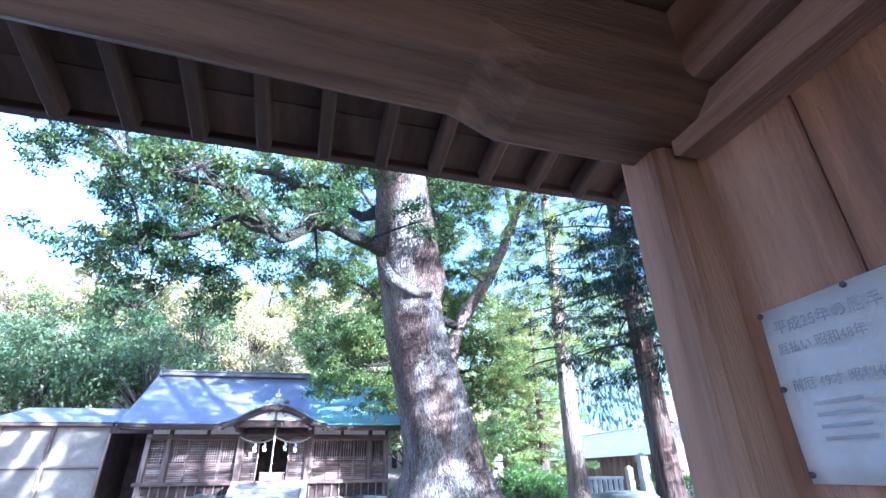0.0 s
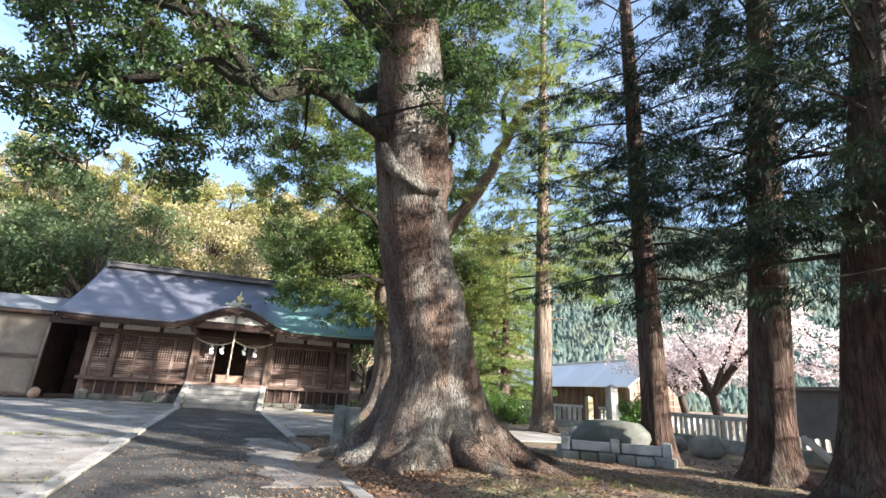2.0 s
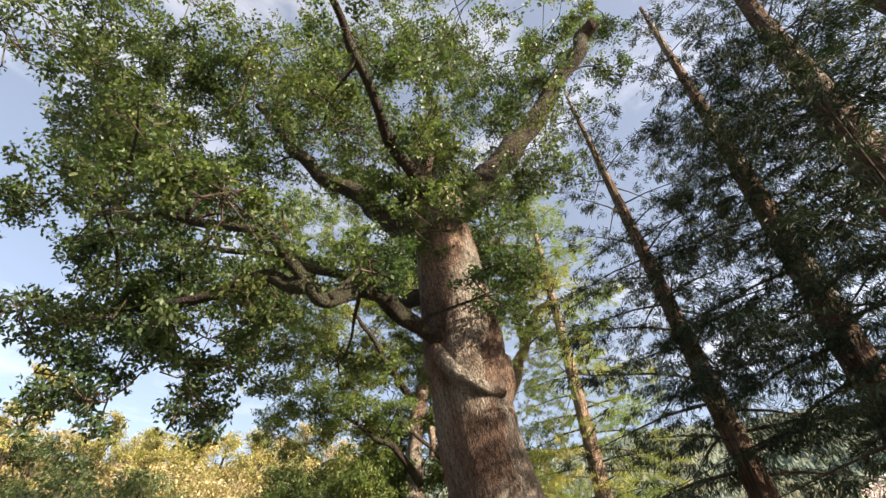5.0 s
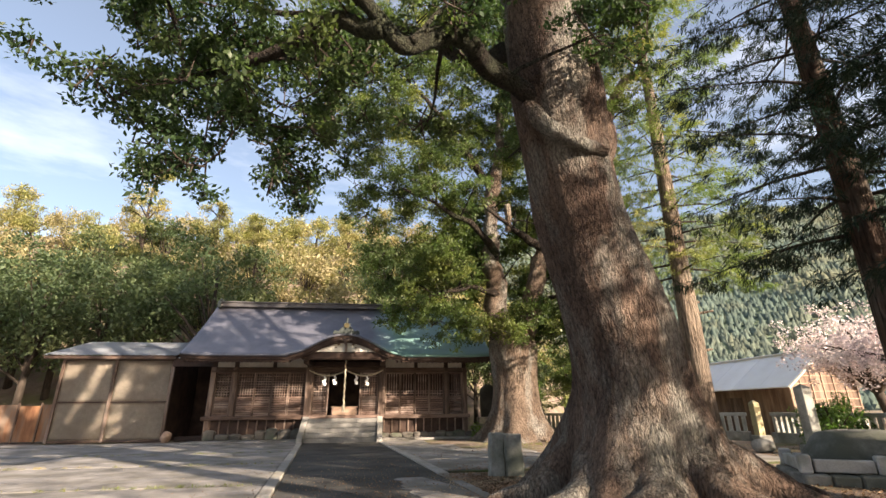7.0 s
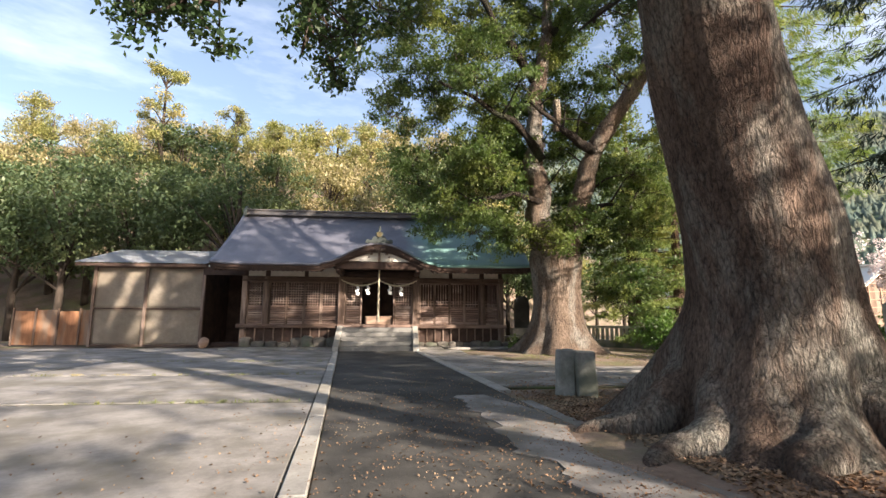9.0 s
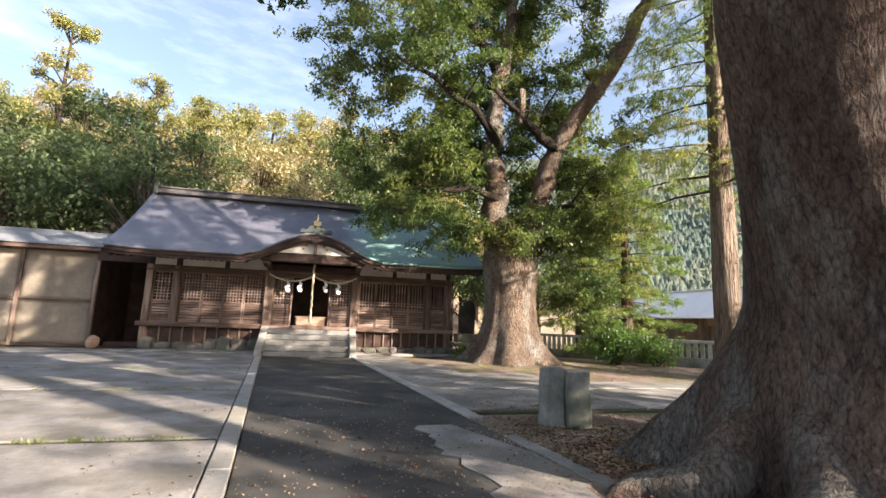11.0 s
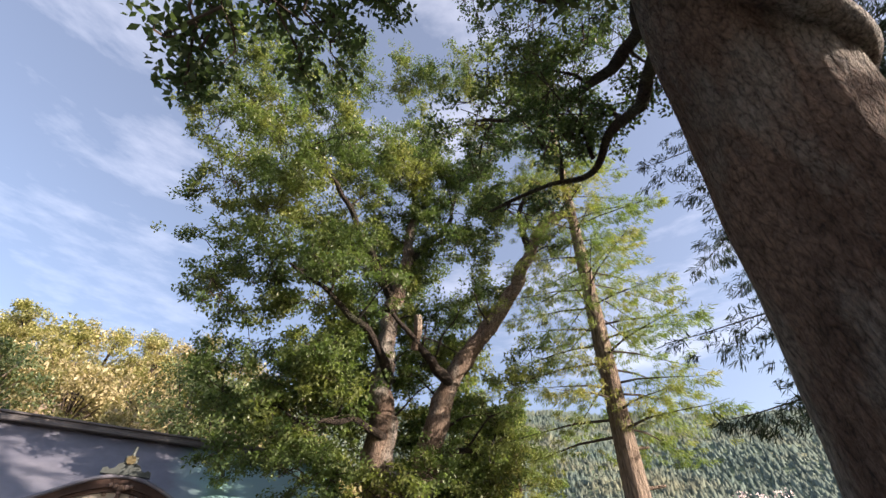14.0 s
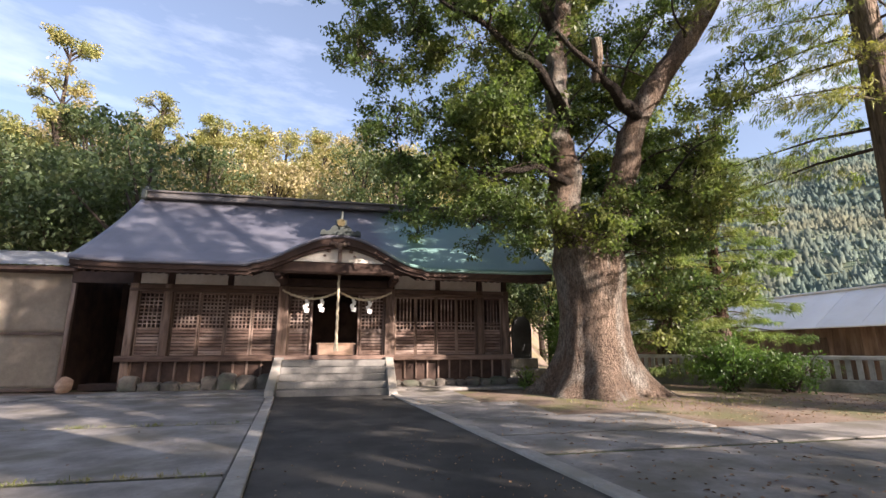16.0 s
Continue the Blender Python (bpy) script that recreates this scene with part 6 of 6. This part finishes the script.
def sparse_pine(x, y, h, w, seed, label):
    """A tall open-crowned tree: bare forks ending in separate rounded tufts."""
    rng = np.random.default_rng(seed)
    z = terrain(x, y)
    o = thing("open_crowned_tree", (x, y, z), label, "tree", "tall trees on the hill")
    bm = bmesh.new()
    tube(bm, [(x, y, z - 0.6), (x + 0.1, y, z + h * 0.5), (x, y, z + h)], [0.28, 0.2, 0.05], 8)
    cs = []
    for k in range(24):
        f = rng.uniform(0.45, 1.0)
        a = rng.random() * 6.28
        rr = w * (1.15 - 0.75 * f) * rng.uniform(0.4, 1.0)
        e = np.array((x + rr * math.cos(a), y + rr * math.sin(a), z + h * f + 0.3))
        tube(bm, [(x, y, z + h * f - 0.9), tuple((np.array((x, y, z + h * f - 0.6)) + e) / 2), tuple(e)], [0.07, 0.05, 0.02], 5, False)
        cs.append(in_lobe(rng, e, (0.85, 0.85, 0.6), 13, 0.2))
    part("trunk", bm, M_TWIG, o, smooth=True)
    v, q = leaves(rng, np.concatenate(cs), (0.42, 0.42, 0.3), 22, 0.26, 0.4, 0, 0.6)
    place("crown", rawmesh("crown", v, q, M_OAKY if seed % 2 else M_OAK), o)


sparse_pine(-22.1, 20.7, 18.0, 4.2, 1, "tall open-crowned tree standing above the wooded hill")
sparse_pine(-17.5, 26.2, 13.0, 3.6, 3, "tall ragged tree on the hill skyline")
sparse_pine(-14.0, 30.0, 11.0, 3.2, 5, "slim ragged tree on the hill skyline")
sparse_pine(-4.0, 36.0, 9.5, 3.4, 7, "bare-branched tree on the hill skyline")


# ---- stones, fence, barn, far things ----
def rough_stone(bm, cx, cy, cz, sx, sy, sz, seed, sub=3, amp=0.18):
    g = bmesh.ops.create_icosphere(bm, subdivisions=sub, radius=1.0)
    for v in g["verts"]:
        q = v.co.normalized()
        k = 1 + amp * noise.noise(q * 1.3 + Vector((seed, 0, 0))) + amp * 0.4 * noise.noise(q * 3.5 + Vector((0, seed, 0)))
        f = max(abs(q.x), abs(q.y), abs(q.z)) ** -0.45
        v.co = Vector((cx + q.x * sx * k * f, cy + q.y * sy * k * f, max(cz - sz, cz + q.z * sz * k * f)))


def marker_stones():
    o = thing("marker_stone", (3.0, -13.05, 0), "pair of upright grey-green cut stones by the tree roots", "stone")
    for x0, x1, h, t in ((2.74, 3.02, 0.86, -2), (3.06, 3.42, 0.84, 2.5)):
        bm = bmesh.new()
        vs = addbox(bm, x0, x1, -13.28, -13.02, -0.1, h, 0.025)
        bmesh.ops.subdivide_edges(bm, edges=bm.edges[:], cuts=2, use_grid_fill=True)
        for v in bm.verts:
            v.co += Vector((noise.noise(v.co * 5), noise.noise(v.co * 5 + Vector((9, 0, 0))), noise.noise(v.co * 4 + Vector((0, 9, 0))))) * 0.018
            v.co.y -= (v.co.x - 2.74) * 0.35
            v.co.x += v.co.z * (0.03 if x0 < 3 else -0.04)
        part("upright", bm, M_STONE, o)


marker_stones()


def monument():
    cx, cy = 9.55, -15.45
    o = thing("boulder_monument", (cx, cy, 0), "rounded boulder on a low walled plinth of pale cut stones", "monument")
    rot = Matrix.Translation((cx, cy, 0)) @ pose(0, 0, 0, 0, 0, -32) @ Matrix.Translation((-cx, -cy, 0))
    w, d = 1.15, 0.75
    rng = random.Random(4)
    for s in (-1, 1):
        for k in range(6):
            x0 = cx - w - 0.1 + k * (2 * w + 0.2) / 6
            box("base_stone", M_STONE, o, x0 + 0.01, x0 + (2 * w + 0.2) / 6 - 0.01, cy + s * (d + 0.12) - 0.14, cy + s * (d + 0.12) + 0.14, -0.05, 0.17 + rng.uniform(0, 0.05), 0.03, "", rot)
        for k in range(2):
            box("rail_stone", M_GRANITE, o, cx - w + 0.14 + k * w, cx - 0.14 + k * w + 0.02, cy + s * d - 0.07, cy + s * d + 0.07, 0.20, 0.42, 0.02, "", rot)
        for k in range(3):
            x = cx - w + k * w
            box("corner_post", M_GRANITE, o, x - 0.10, x + 0.10, cy + s * d - 0.10, cy + s * d + 0.10, 0.18, 0.50, 0.025, "", rot)
        box("rail_stone", M_GRANITE, o, cx + s * w - 0.07, cx + s * w + 0.07, cy - d + 0.11, cy + d - 0.11, 0.20, 0.42, 0.02, "", rot)
        box("base_stone", M_STONE, o, cx + s * (w + 0.1) - 0.12, cx + s * (w + 0.1) + 0.12, cy - d, cy + d, -0.05, 0.18, 0.03, "", rot)
    bm = bmesh.new()
    rough_stone(bm, cx, cy, 0.52, 0.92, 0.62, 0.42, 2.0)
    bmesh.ops.transform(bm, matrix=rot, verts=bm.verts)
    part("boulder", bm, M_STONE, o, "rounded lichened boulder", True)


monument()


def pillar(x, y, h, w, name, label, m):
    o = thing(name, (x, y, 0), label, "stone post")
    box("shaft", m, o, x - w, x + w, y - w, y + w, -0.05, h, 0.02)
    box("plinth", M_STONE, o, x - w - 0.14, x + w + 0.14, y - w - 0.14, y + w + 0.14, -0.05, 0.22, 0.03)
    bm = bmesh.new()
    bmesh.ops.create_cone(bm, cap_ends=True, segments=4, radius1=w * 1.42, radius2=0.02, depth=0.12, matrix=Matrix.Translation((x, y, h + 0.06)) @ pose(0, 0, 0, 0, 0, 45))
    part("cap", bm, m, o)


pillar(13.7, -10.2, 1.9, 0.17, "stone_pillar", "square grey stone pillar behind the boulder", M_STONE)
pillar(16.4, -4.9, 1.5, 0.15, "fence_gatepost", "pale yellow lichened stone gatepost of the fence", M_YELLOW)

for k, (x, y, s) in enumerate(((13.2, -11.2, 0.32), (12.9, -12.4, 0.4), (13.4, -13.5, 0.36), (12.6, -9.4, 0.3), (13.6, -14.6, 0.45))):
    bm = bmesh.new()
    rough_stone(bm, x, y, s * 0.55, s * 1.1, s * 0.9, s * 0.75, k * 3.1, 2)
    tagged(part("garden_stone", bm, M_STONE, smooth=True), "dark mossy garden stone near the fence", "stone", "garden stones")


def stone_fence(ax, ay, bx, by, n, label):
    """Low stone balustrade: kerb, closely set square pales, top rail."""
    o = thing("stone_fence", ((ax + bx) / 2, (ay + by) / 2, 0), label, "fence")
    d = Vector((bx - ax, by - ay, 0))
    ln = d.length
    turn = math.degrees(math.atan2(d.y, d.x))
    M = Matrix.Translation((ax, ay, 0)) @ pose(0, 0, 0, 0, 0, turn)
    box("kerb", M_STONE, o, 0, ln, -0.16, 0.16, -0.3, 0.36, 0.02, "", M)
    box("top_rail", M_GRANITE, o, 0, ln, -0.09, 0.09, 0.98, 1.12, 0.02, "", M)
    for k in range(n):
        x = (k + 0.5) * ln / n
        box("pale", M_GRANITE, o, x - 0.075, x + 0.075, -0.06, 0.06, 0.36, 0.98, 0.015, "", M)


stone_fence(9.2, 5.6, 16.2, -4.6, 44, "weathered pale stone balustrade fence behind the shrubs")
stone_fence(16.5, -5.6, 15.6, -24.0, 66, "weathered pale stone balustrade fence along the court's edge")


def barn():
    o = thing("barn", (25.4, 6, 0), "long brown boarded barn with a pale sunlit metal roof", "barn")
    x0, x1, y0, y1, ez, rz = 23.3, 27.6, 0.3, 21.0, 2.75, 4.35
    xm = (x0 + x1) / 2
    for s in (0, 1):
        for k in range(30):
            ya = y0 + (y1 - y0) * k / 30
            x = x0 if s == 0 else x1
            box("wall_board", M_BARN, o, x - 0.03, x + 0.03, ya + 0.01, ya + (y1 - y0) / 30 - 0.01, -0.9, ez, 0.006)
    for k in range(12):                                     # gable boards
        xa, xb = x0 + (x1 - x0) * k / 12 + 0.008, x0 + (x1 - x0) * (k + 1) / 12 - 0.008
        za, zb = (ez + (rz - ez) * (1 - abs(x - xm) / (xm - x0)) for x in (xa, xb))
        bm = bmesh.new()
        f = [bm.verts.new((x, y0, z)) for x, z in ((xa, -0.9), (xb, -0.9), (xb, zb), (xa, za))]
        b = [bm.verts.new((v.co.x, y0 + 0.05, v.co.z)) for v in f]
        bm.faces.new(f)
        bm.faces.new(b[::-1])
        for i in range(4):
            bm.faces.new((f[i], b[i], b[(i + 1) % 4], f[(i + 1) % 4]))
        bmesh.ops.recalc_face_normals(bm, faces=bm.faces)
        part("gable_board", bm, M_BARN, o)
    for z in np.arange(-0.4, 3.4, 0.42):
        half = (xm - x0) * min(1, max(0.1, (rz - z) / (rz - ez)))
        box("gable_batten", M_BOX, o, xm - half, xm + half, y0 - 0.03, y0, float(z), float(z) + 0.05, 0.005)
    for k in range(7):
        x = x0 + (x1 - x0) * k / 6
        box("upright_batten", M_BOX, o, x - 0.03, x + 0.03, y0 - 0.05, y0 - 0.03, -0.9, ez + (rz - ez) * (1 - abs(x - xm) / (xm - x0)) - 0.05, 0.005)
    box("gable_vent", M_DARK, o, xm - 0.14, xm + 0.14, y0 - 0.06, y0 - 0.03, 3.2, 3.5, 0.005)
    box("door", M_WOOD, o, x0 - 0.06, x0 - 0.03, 4.0, 5.4, -0.6, 1.9, 0.01)
    for s in (-1, 1):
        for k in range(10):
            ya, yb = y0 - 0.5 + (y1 - y0 + 1.0) * k / 10, y0 - 0.5 + (y1 - y0 + 1.0) * (k + 1) / 10 - 0.02
            bm = bmesh.new()
            xe = xm + s * (xm - x0 + 0.55)
            zz = ez - 0.40 + 0.05
            t = 0.06
            vs = [bm.verts.new(p) for p in ((xm, ya, rz + 0.08), (xm, yb, rz + 0.08), (xe, yb, zz), (xe, ya, zz), (xm, ya, rz + 0.08 - t), (xm, yb, rz + 0.08 - t), (xe, yb, zz - t), (xe, ya, zz - t))]
            for f in ((0, 1, 2, 3), (7, 6, 5, 4), (0, 4, 5, 1), (1, 5, 6, 2), (2, 6, 7, 3), (3, 7, 4, 0)):
                bm.faces.new([vs[i] for i in f])
            bmesh.ops.recalc_face_normals(bm, faces=bm.faces)
            part("roof_sheet", bm, M_WHITEROOF, o)
        bm = bmesh.new()
        xe = xm + s * (xm - x0 + 0.55)
        tube(bm, [(xm, y0 - 0.52, rz - 0.02), (xe, y0 - 0.52, ez - 0.42)], 0.07, 4)
        part("barge_board", bm, M_PLASTER, o)
    box("ridge_cap", M_WHITEROOF, o, xm - 0.15, xm + 0.15, y0 - 0.5, y1 + 0.5, rz + 0.06, rz + 0.16, 0.02)


barn()


def grey_shed():
    o = thing("grey_shed", (15, -18.5, 0), "low grey-walled shed raised on supports behind the cedars", "shed")
    box("wall", M_GREY, o, 14.6, 14.75, -23.6, -15.9, 0.75, 1.92, 0.01)
    box("end_wall", M_GREY, o, 14.6, 17.2, -15.9, -15.75, 0.75, 1.92, 0.01)
    box("roof_slab", M_CONC, o, 14.35, 17.5, -23.8, -15.55, 1.92, 2.03, 0.02)
    for y in (-16.0, -18.5, -21, -23.4):
        box("support", M_GREY, o, 14.62, 14.82, y - 0.12, y + 0.12, -0.1, 0.75, 0.01)
    for y in (-17.2, -19.8):
        bm = bmesh.new()
        tube(bm, [(14.6, y - 0.5, 0.0), (14.6, y + 0.45, 0.75)], 0.10, 4)
        part("brace", bm, M_PLASTER, o)


grey_shed()


def dark_monument():
    o = thing("stone_tablet", (6.9, 4.5, 0), "dark rounded stone tablet on a stepped base behind the hall corner", "monument")
    box("base", M_STONE, o, 6.0, 7.9, 4.2, 5.2, -0.05, 0.5, 0.04)
    box("plinth", M_STONE, o, 6.3, 7.6, 4.4, 5.0, 0.5, 0.95, 0.04)
    bm = bmesh.new()
    pr = [(-0.42, 0.95), (0.42, 0.95), (0.45, 2.2), (0.36, 2.6), (0.15, 2.8), (-0.15, 2.8), (-0.36, 2.6), (-0.45, 2.2)]
    f = [bm.verts.new((6.95 + a, 4.6, b)) for a, b in pr]
    k = [bm.verts.new((6.95 + a, 4.85, b)) for a, b in pr]
    bm.faces.new(f)
    bm.faces.new(k[::-1])
    for i in range(8):
        bm.faces.new((f[i], k[i], k[(i + 1) % 8], f[(i + 1) % 8]))
    bmesh.ops.recalc_face_normals(bm, faces=bm.faces)
    part("tablet", bm, M_SLATE, o)


dark_monument()


def cherry(x, y, h, w, seed, label):
    rng = np.random.default_rng(seed)
    o = thing("cherry_tree", (x, y, 0), label, "tree", "cherries by the fence")
    bm = bmesh.new()
    tube(bm, [(x, y, -1.2), (x + 0.05, y, 0.9), (x - 0.1, y + 0.1, 1.9)], [0.24, 0.19, 0.17], 9)
    cs = []
    for k in range(9):
        a = k * 0.698 + rng.normal() * 0.2
        e = np.array((x + w * math.cos(a) * rng.uniform(0.6, 1), y + w * math.sin(a) * rng.uniform(0.6, 1), h * rng.uniform(0.55, 1.0)))
        m = np.array((x, y, 1.8)) * 0.5 + e * 0.5 + np.array((0, 0, 0.3))
        tube(bm, [(x - 0.1, y + 0.1, 1.8), tuple(m), tuple(e)], [0.12, 0.07, 0.02], 6, False)
        for j in range(46):
            t = rng.uniform(0.35, 1.05)
            cs.append(np.array((x, y, 1.8)) * (1 - t) ** 2 + 2 * t * (1 - t) * m + t * t * e + rng.normal(size=3) * np.array((0.5, 0.5, 0.35)))
    part("trunk", bm, M_TWIG, o, smooth=True)
    v, q = leaves(rng, np.array(cs), (0.30, 0.30, 0.2), 26, 0.10, 0.8, 0.0, 0.4)
    place("blossom", rawmesh("blossom", v, q, M_BLOSSOM), o)


cherry(17.6, -11.5, 5.2, 3.4, 1, "cherry tree in pale pink full bloom beyond the fence")
cherry(21.0, -16.0, 5.0, 3.4, 2, "cherry tree in whitish bloom beyond the shed")
cherry(20.5, -7.0, 4.8, 3.0, 3, "pale blossoming cherry near the barn")


def far_mountain():
    """Wooded ridge across the valley with a ragged outline."""
    rng = np.random.default_rng(3)
    o = thing("backdrop_mountain", (300, 250, 0), "forested mountain ridge across the valley, haze tinted into its trees", "mountain", kind="structure")
    nx, ny = 150, 50
    vs = []
    for j in range(ny + 1):
        for i in range(nx + 1):
            a = radians(-35 + 130 * i / nx)
            r = 190 + 420 * j / ny
            x, y = r * math.cos(a), r * math.sin(a) - 20
            f = j / ny
            rise = min(0.36, max(0.15, 0.31 + 0.155 * (a - 0.52))) + 0.012 * noise.noise((a * 9, 0, 2)) + 0.006 * noise.noise((a * 31, 0, 5))
            z = -8 + 2 * r * rise * math.sin(f * math.pi / 2) ** 1.1 + 26 * noise.noise((x * 0.012, y * 0.012, 0)) * f * (1 - f) * 4
            vs.append((x * 2, y * 2, z))
    q = [(j * (nx + 1) + i, j * (nx + 1) + i + 1, (j + 1) * (nx + 1) + i + 1, (j + 1) * (nx + 1) + i) for j in range(ny) for i in range(nx)]
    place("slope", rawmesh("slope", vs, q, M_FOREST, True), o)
    vs = np.array(vs)
    gi, gj = rng.integers(0, nx, 45000), rng.integers(0, ny, 45000)
    u, w = rng.random((45000, 1)), rng.random((45000, 1))
    pick = gj * (nx + 1) + gi
    c = (vs[pick] * (1 - u) + vs[pick + 1] * u) * (1 - w) + (vs[pick + nx + 1] * (1 - u) + vs[pick + nx + 2] * u) * w
    hgt = rng.uniform(5, 12, len(c))
    # each tree is a ragged little cone of four sides
    k = 4
    ang = np.arange(k) / k * 2 * np.pi
    ringv = c[:, None, :] + np.stack([np.cos(ang)[None] * hgt[:, None] * 0.42, np.sin(ang)[None] * hgt[:, None] * 0.42, np.repeat(-1.0 + 0 * hgt[:, None], k, 1)], -1)
    tip = c + np.stack([rng.normal(size=len(c)) * hgt * 0.2, rng.normal(size=len(c)) * hgt * 0.2, hgt], -1)
    V = np.concatenate([ringv, tip[:, None, :]], 1).reshape(-1, 3)
    base = np.arange(len(c))[:, None] * (k + 1)
    T = np.concatenate([np.stack([base[:, 0] + i, base[:, 0] + (i + 1) % k, base[:, 0] + k], -1) for i in range(k)])
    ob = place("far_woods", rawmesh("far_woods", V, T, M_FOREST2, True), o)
    tagged(ob, kind="stuff")


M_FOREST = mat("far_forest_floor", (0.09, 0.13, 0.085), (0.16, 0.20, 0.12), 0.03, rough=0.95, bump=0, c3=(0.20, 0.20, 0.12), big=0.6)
# distance haze painted into the tree colour: paler, bluer greens
M_FOREST2 = mat("haze_tinted_trees", (0.08, 0.115, 0.095), (0.135, 0.17, 0.135), 0.012, rough=0.95, bump=0, c3=(0.14, 0.145, 0.095), big=0.7, vary=0.25, island=True)
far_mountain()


# ---- litter and weeds ----
def litter():
    rng = np.random.default_rng(8)
    c = []
    for cx, cy, sx, sy, n in ((5.0, -18.5, 3.0, 2.6, 9000), (8.5, -19.5, 3.5, 3.0, 9000), (0.2, -17.5, 1.5, 4.0, 2600), (2.75, -15.2, 0.55, 1.3, 5200), (2.9, -18.6, 0.8, 1.0, 4200), (3.4, -14.2, 1.0, 0.9, 1300), (9, -12, 4, 3, 1600), (9, -6.5, 4, 2, 1000), (-4, -14, 4, 5, 260), (13, -4, 2.5, 2.5, 700)):
        p = rng.normal(size=(n, 2)) * (sx, sy) + (cx, cy)
        c.append(p)
    p = np.concatenate(c)
    onroad = (p[:, 0] < 0.46 + SLANT * p[:, 1] + 0.1)
    z = np.array([max(terrain(float(a), float(b)), -0.03) for a, b in p])
    z = np.where(onroad, np.where(p[:, 0] < -3.0 + SLANT * p[:, 1], 0.045, 0.018), z + 0.012)
    east = (~onroad) & (p[:, 1] > -12.4) & (p[:, 1] < 0.6) & (p[:, 0] < 5.4)
    z = np.where(east, 0.047, z)
    n = len(p)
    a = rng.random(n) * 6.28
    L = rng.uniform(0.035, 0.08, n) * np.where(p[:, 0] < 0.56 + SLANT * p[:, 1], 0.62, 1.0)
    d = np.stack([np.cos(a), np.sin(a), rng.normal(size=n) * 0.2], -1) * L[:, None]
    s = np.stack([-np.sin(a), np.cos(a), rng.normal(size=n) * 0.25], -1) * L[:, None] * 0.28
    P = np.stack([p[:, 0], p[:, 1], z], -1)
    v = np.stack([P, P + d * 0.5 + s + (0, 0, 0.012), P + d, P + d * 0.5 - s + (0, 0, 0.012)], 1).reshape(-1, 3)
    ob = new("fallen_leaves", rawmesh("fallen_leaves", v, np.arange(4 * n).reshape(-1, 4), M_LITTER))
    tagged(ob, "scattered dry brown leaves on earth and paving", "leaf litter", kind="stuff")


litter()


def weeds():
    rng = np.random.default_rng(9)
    c = []
    for y, n in ((-6.0, 110), (-9.75, 150), (-13.75, 220), (-18.7, 420)):
        x = rng.uniform(-9.5, kerb_x(y, -3.4), n)
        c.append(np.stack([x, y + rng.normal(size=n) * 0.03, np.full(n, 0.02)], -1))
    c.append(np.stack([rng.normal(size=160) * 0.6 - 2.6, -18.7 + rng.normal(size=160) * 0.05, np.full(160, 0.03)], -1))
    c.append(np.stack([rng.normal(size=140) * 0.9 + 6.3, -18.9 + rng.normal(size=140) * 0.5, np.full(140, 0.05)], -1))
    c.append(np.stack([rng.uniform(4.5, 11, 500), rng.normal(size=500) * 0.6 - 4.6, np.full(500, 0.02)], -1))
    c = np.concatenate(c)
    keep = (c[:, 0] + 2 * np.sin(c[:, 0] * 1.7)) % 2.2 < 1.5
    c = c[keep]
    ax = np.tile(np.array((0, 0, 0.9)), (len(c), 1))
    v, q = leaves(rng, c, (0.05, 0.05, 0.01), 5, 0.07, 0.12, 0.0, 0.0, ax)
    tagged(new("weeds", rawmesh("weeds", v, q, M_GRASS)), "short green weeds and moss in joints and bare earth", "weeds", kind="stuff")


weeds()
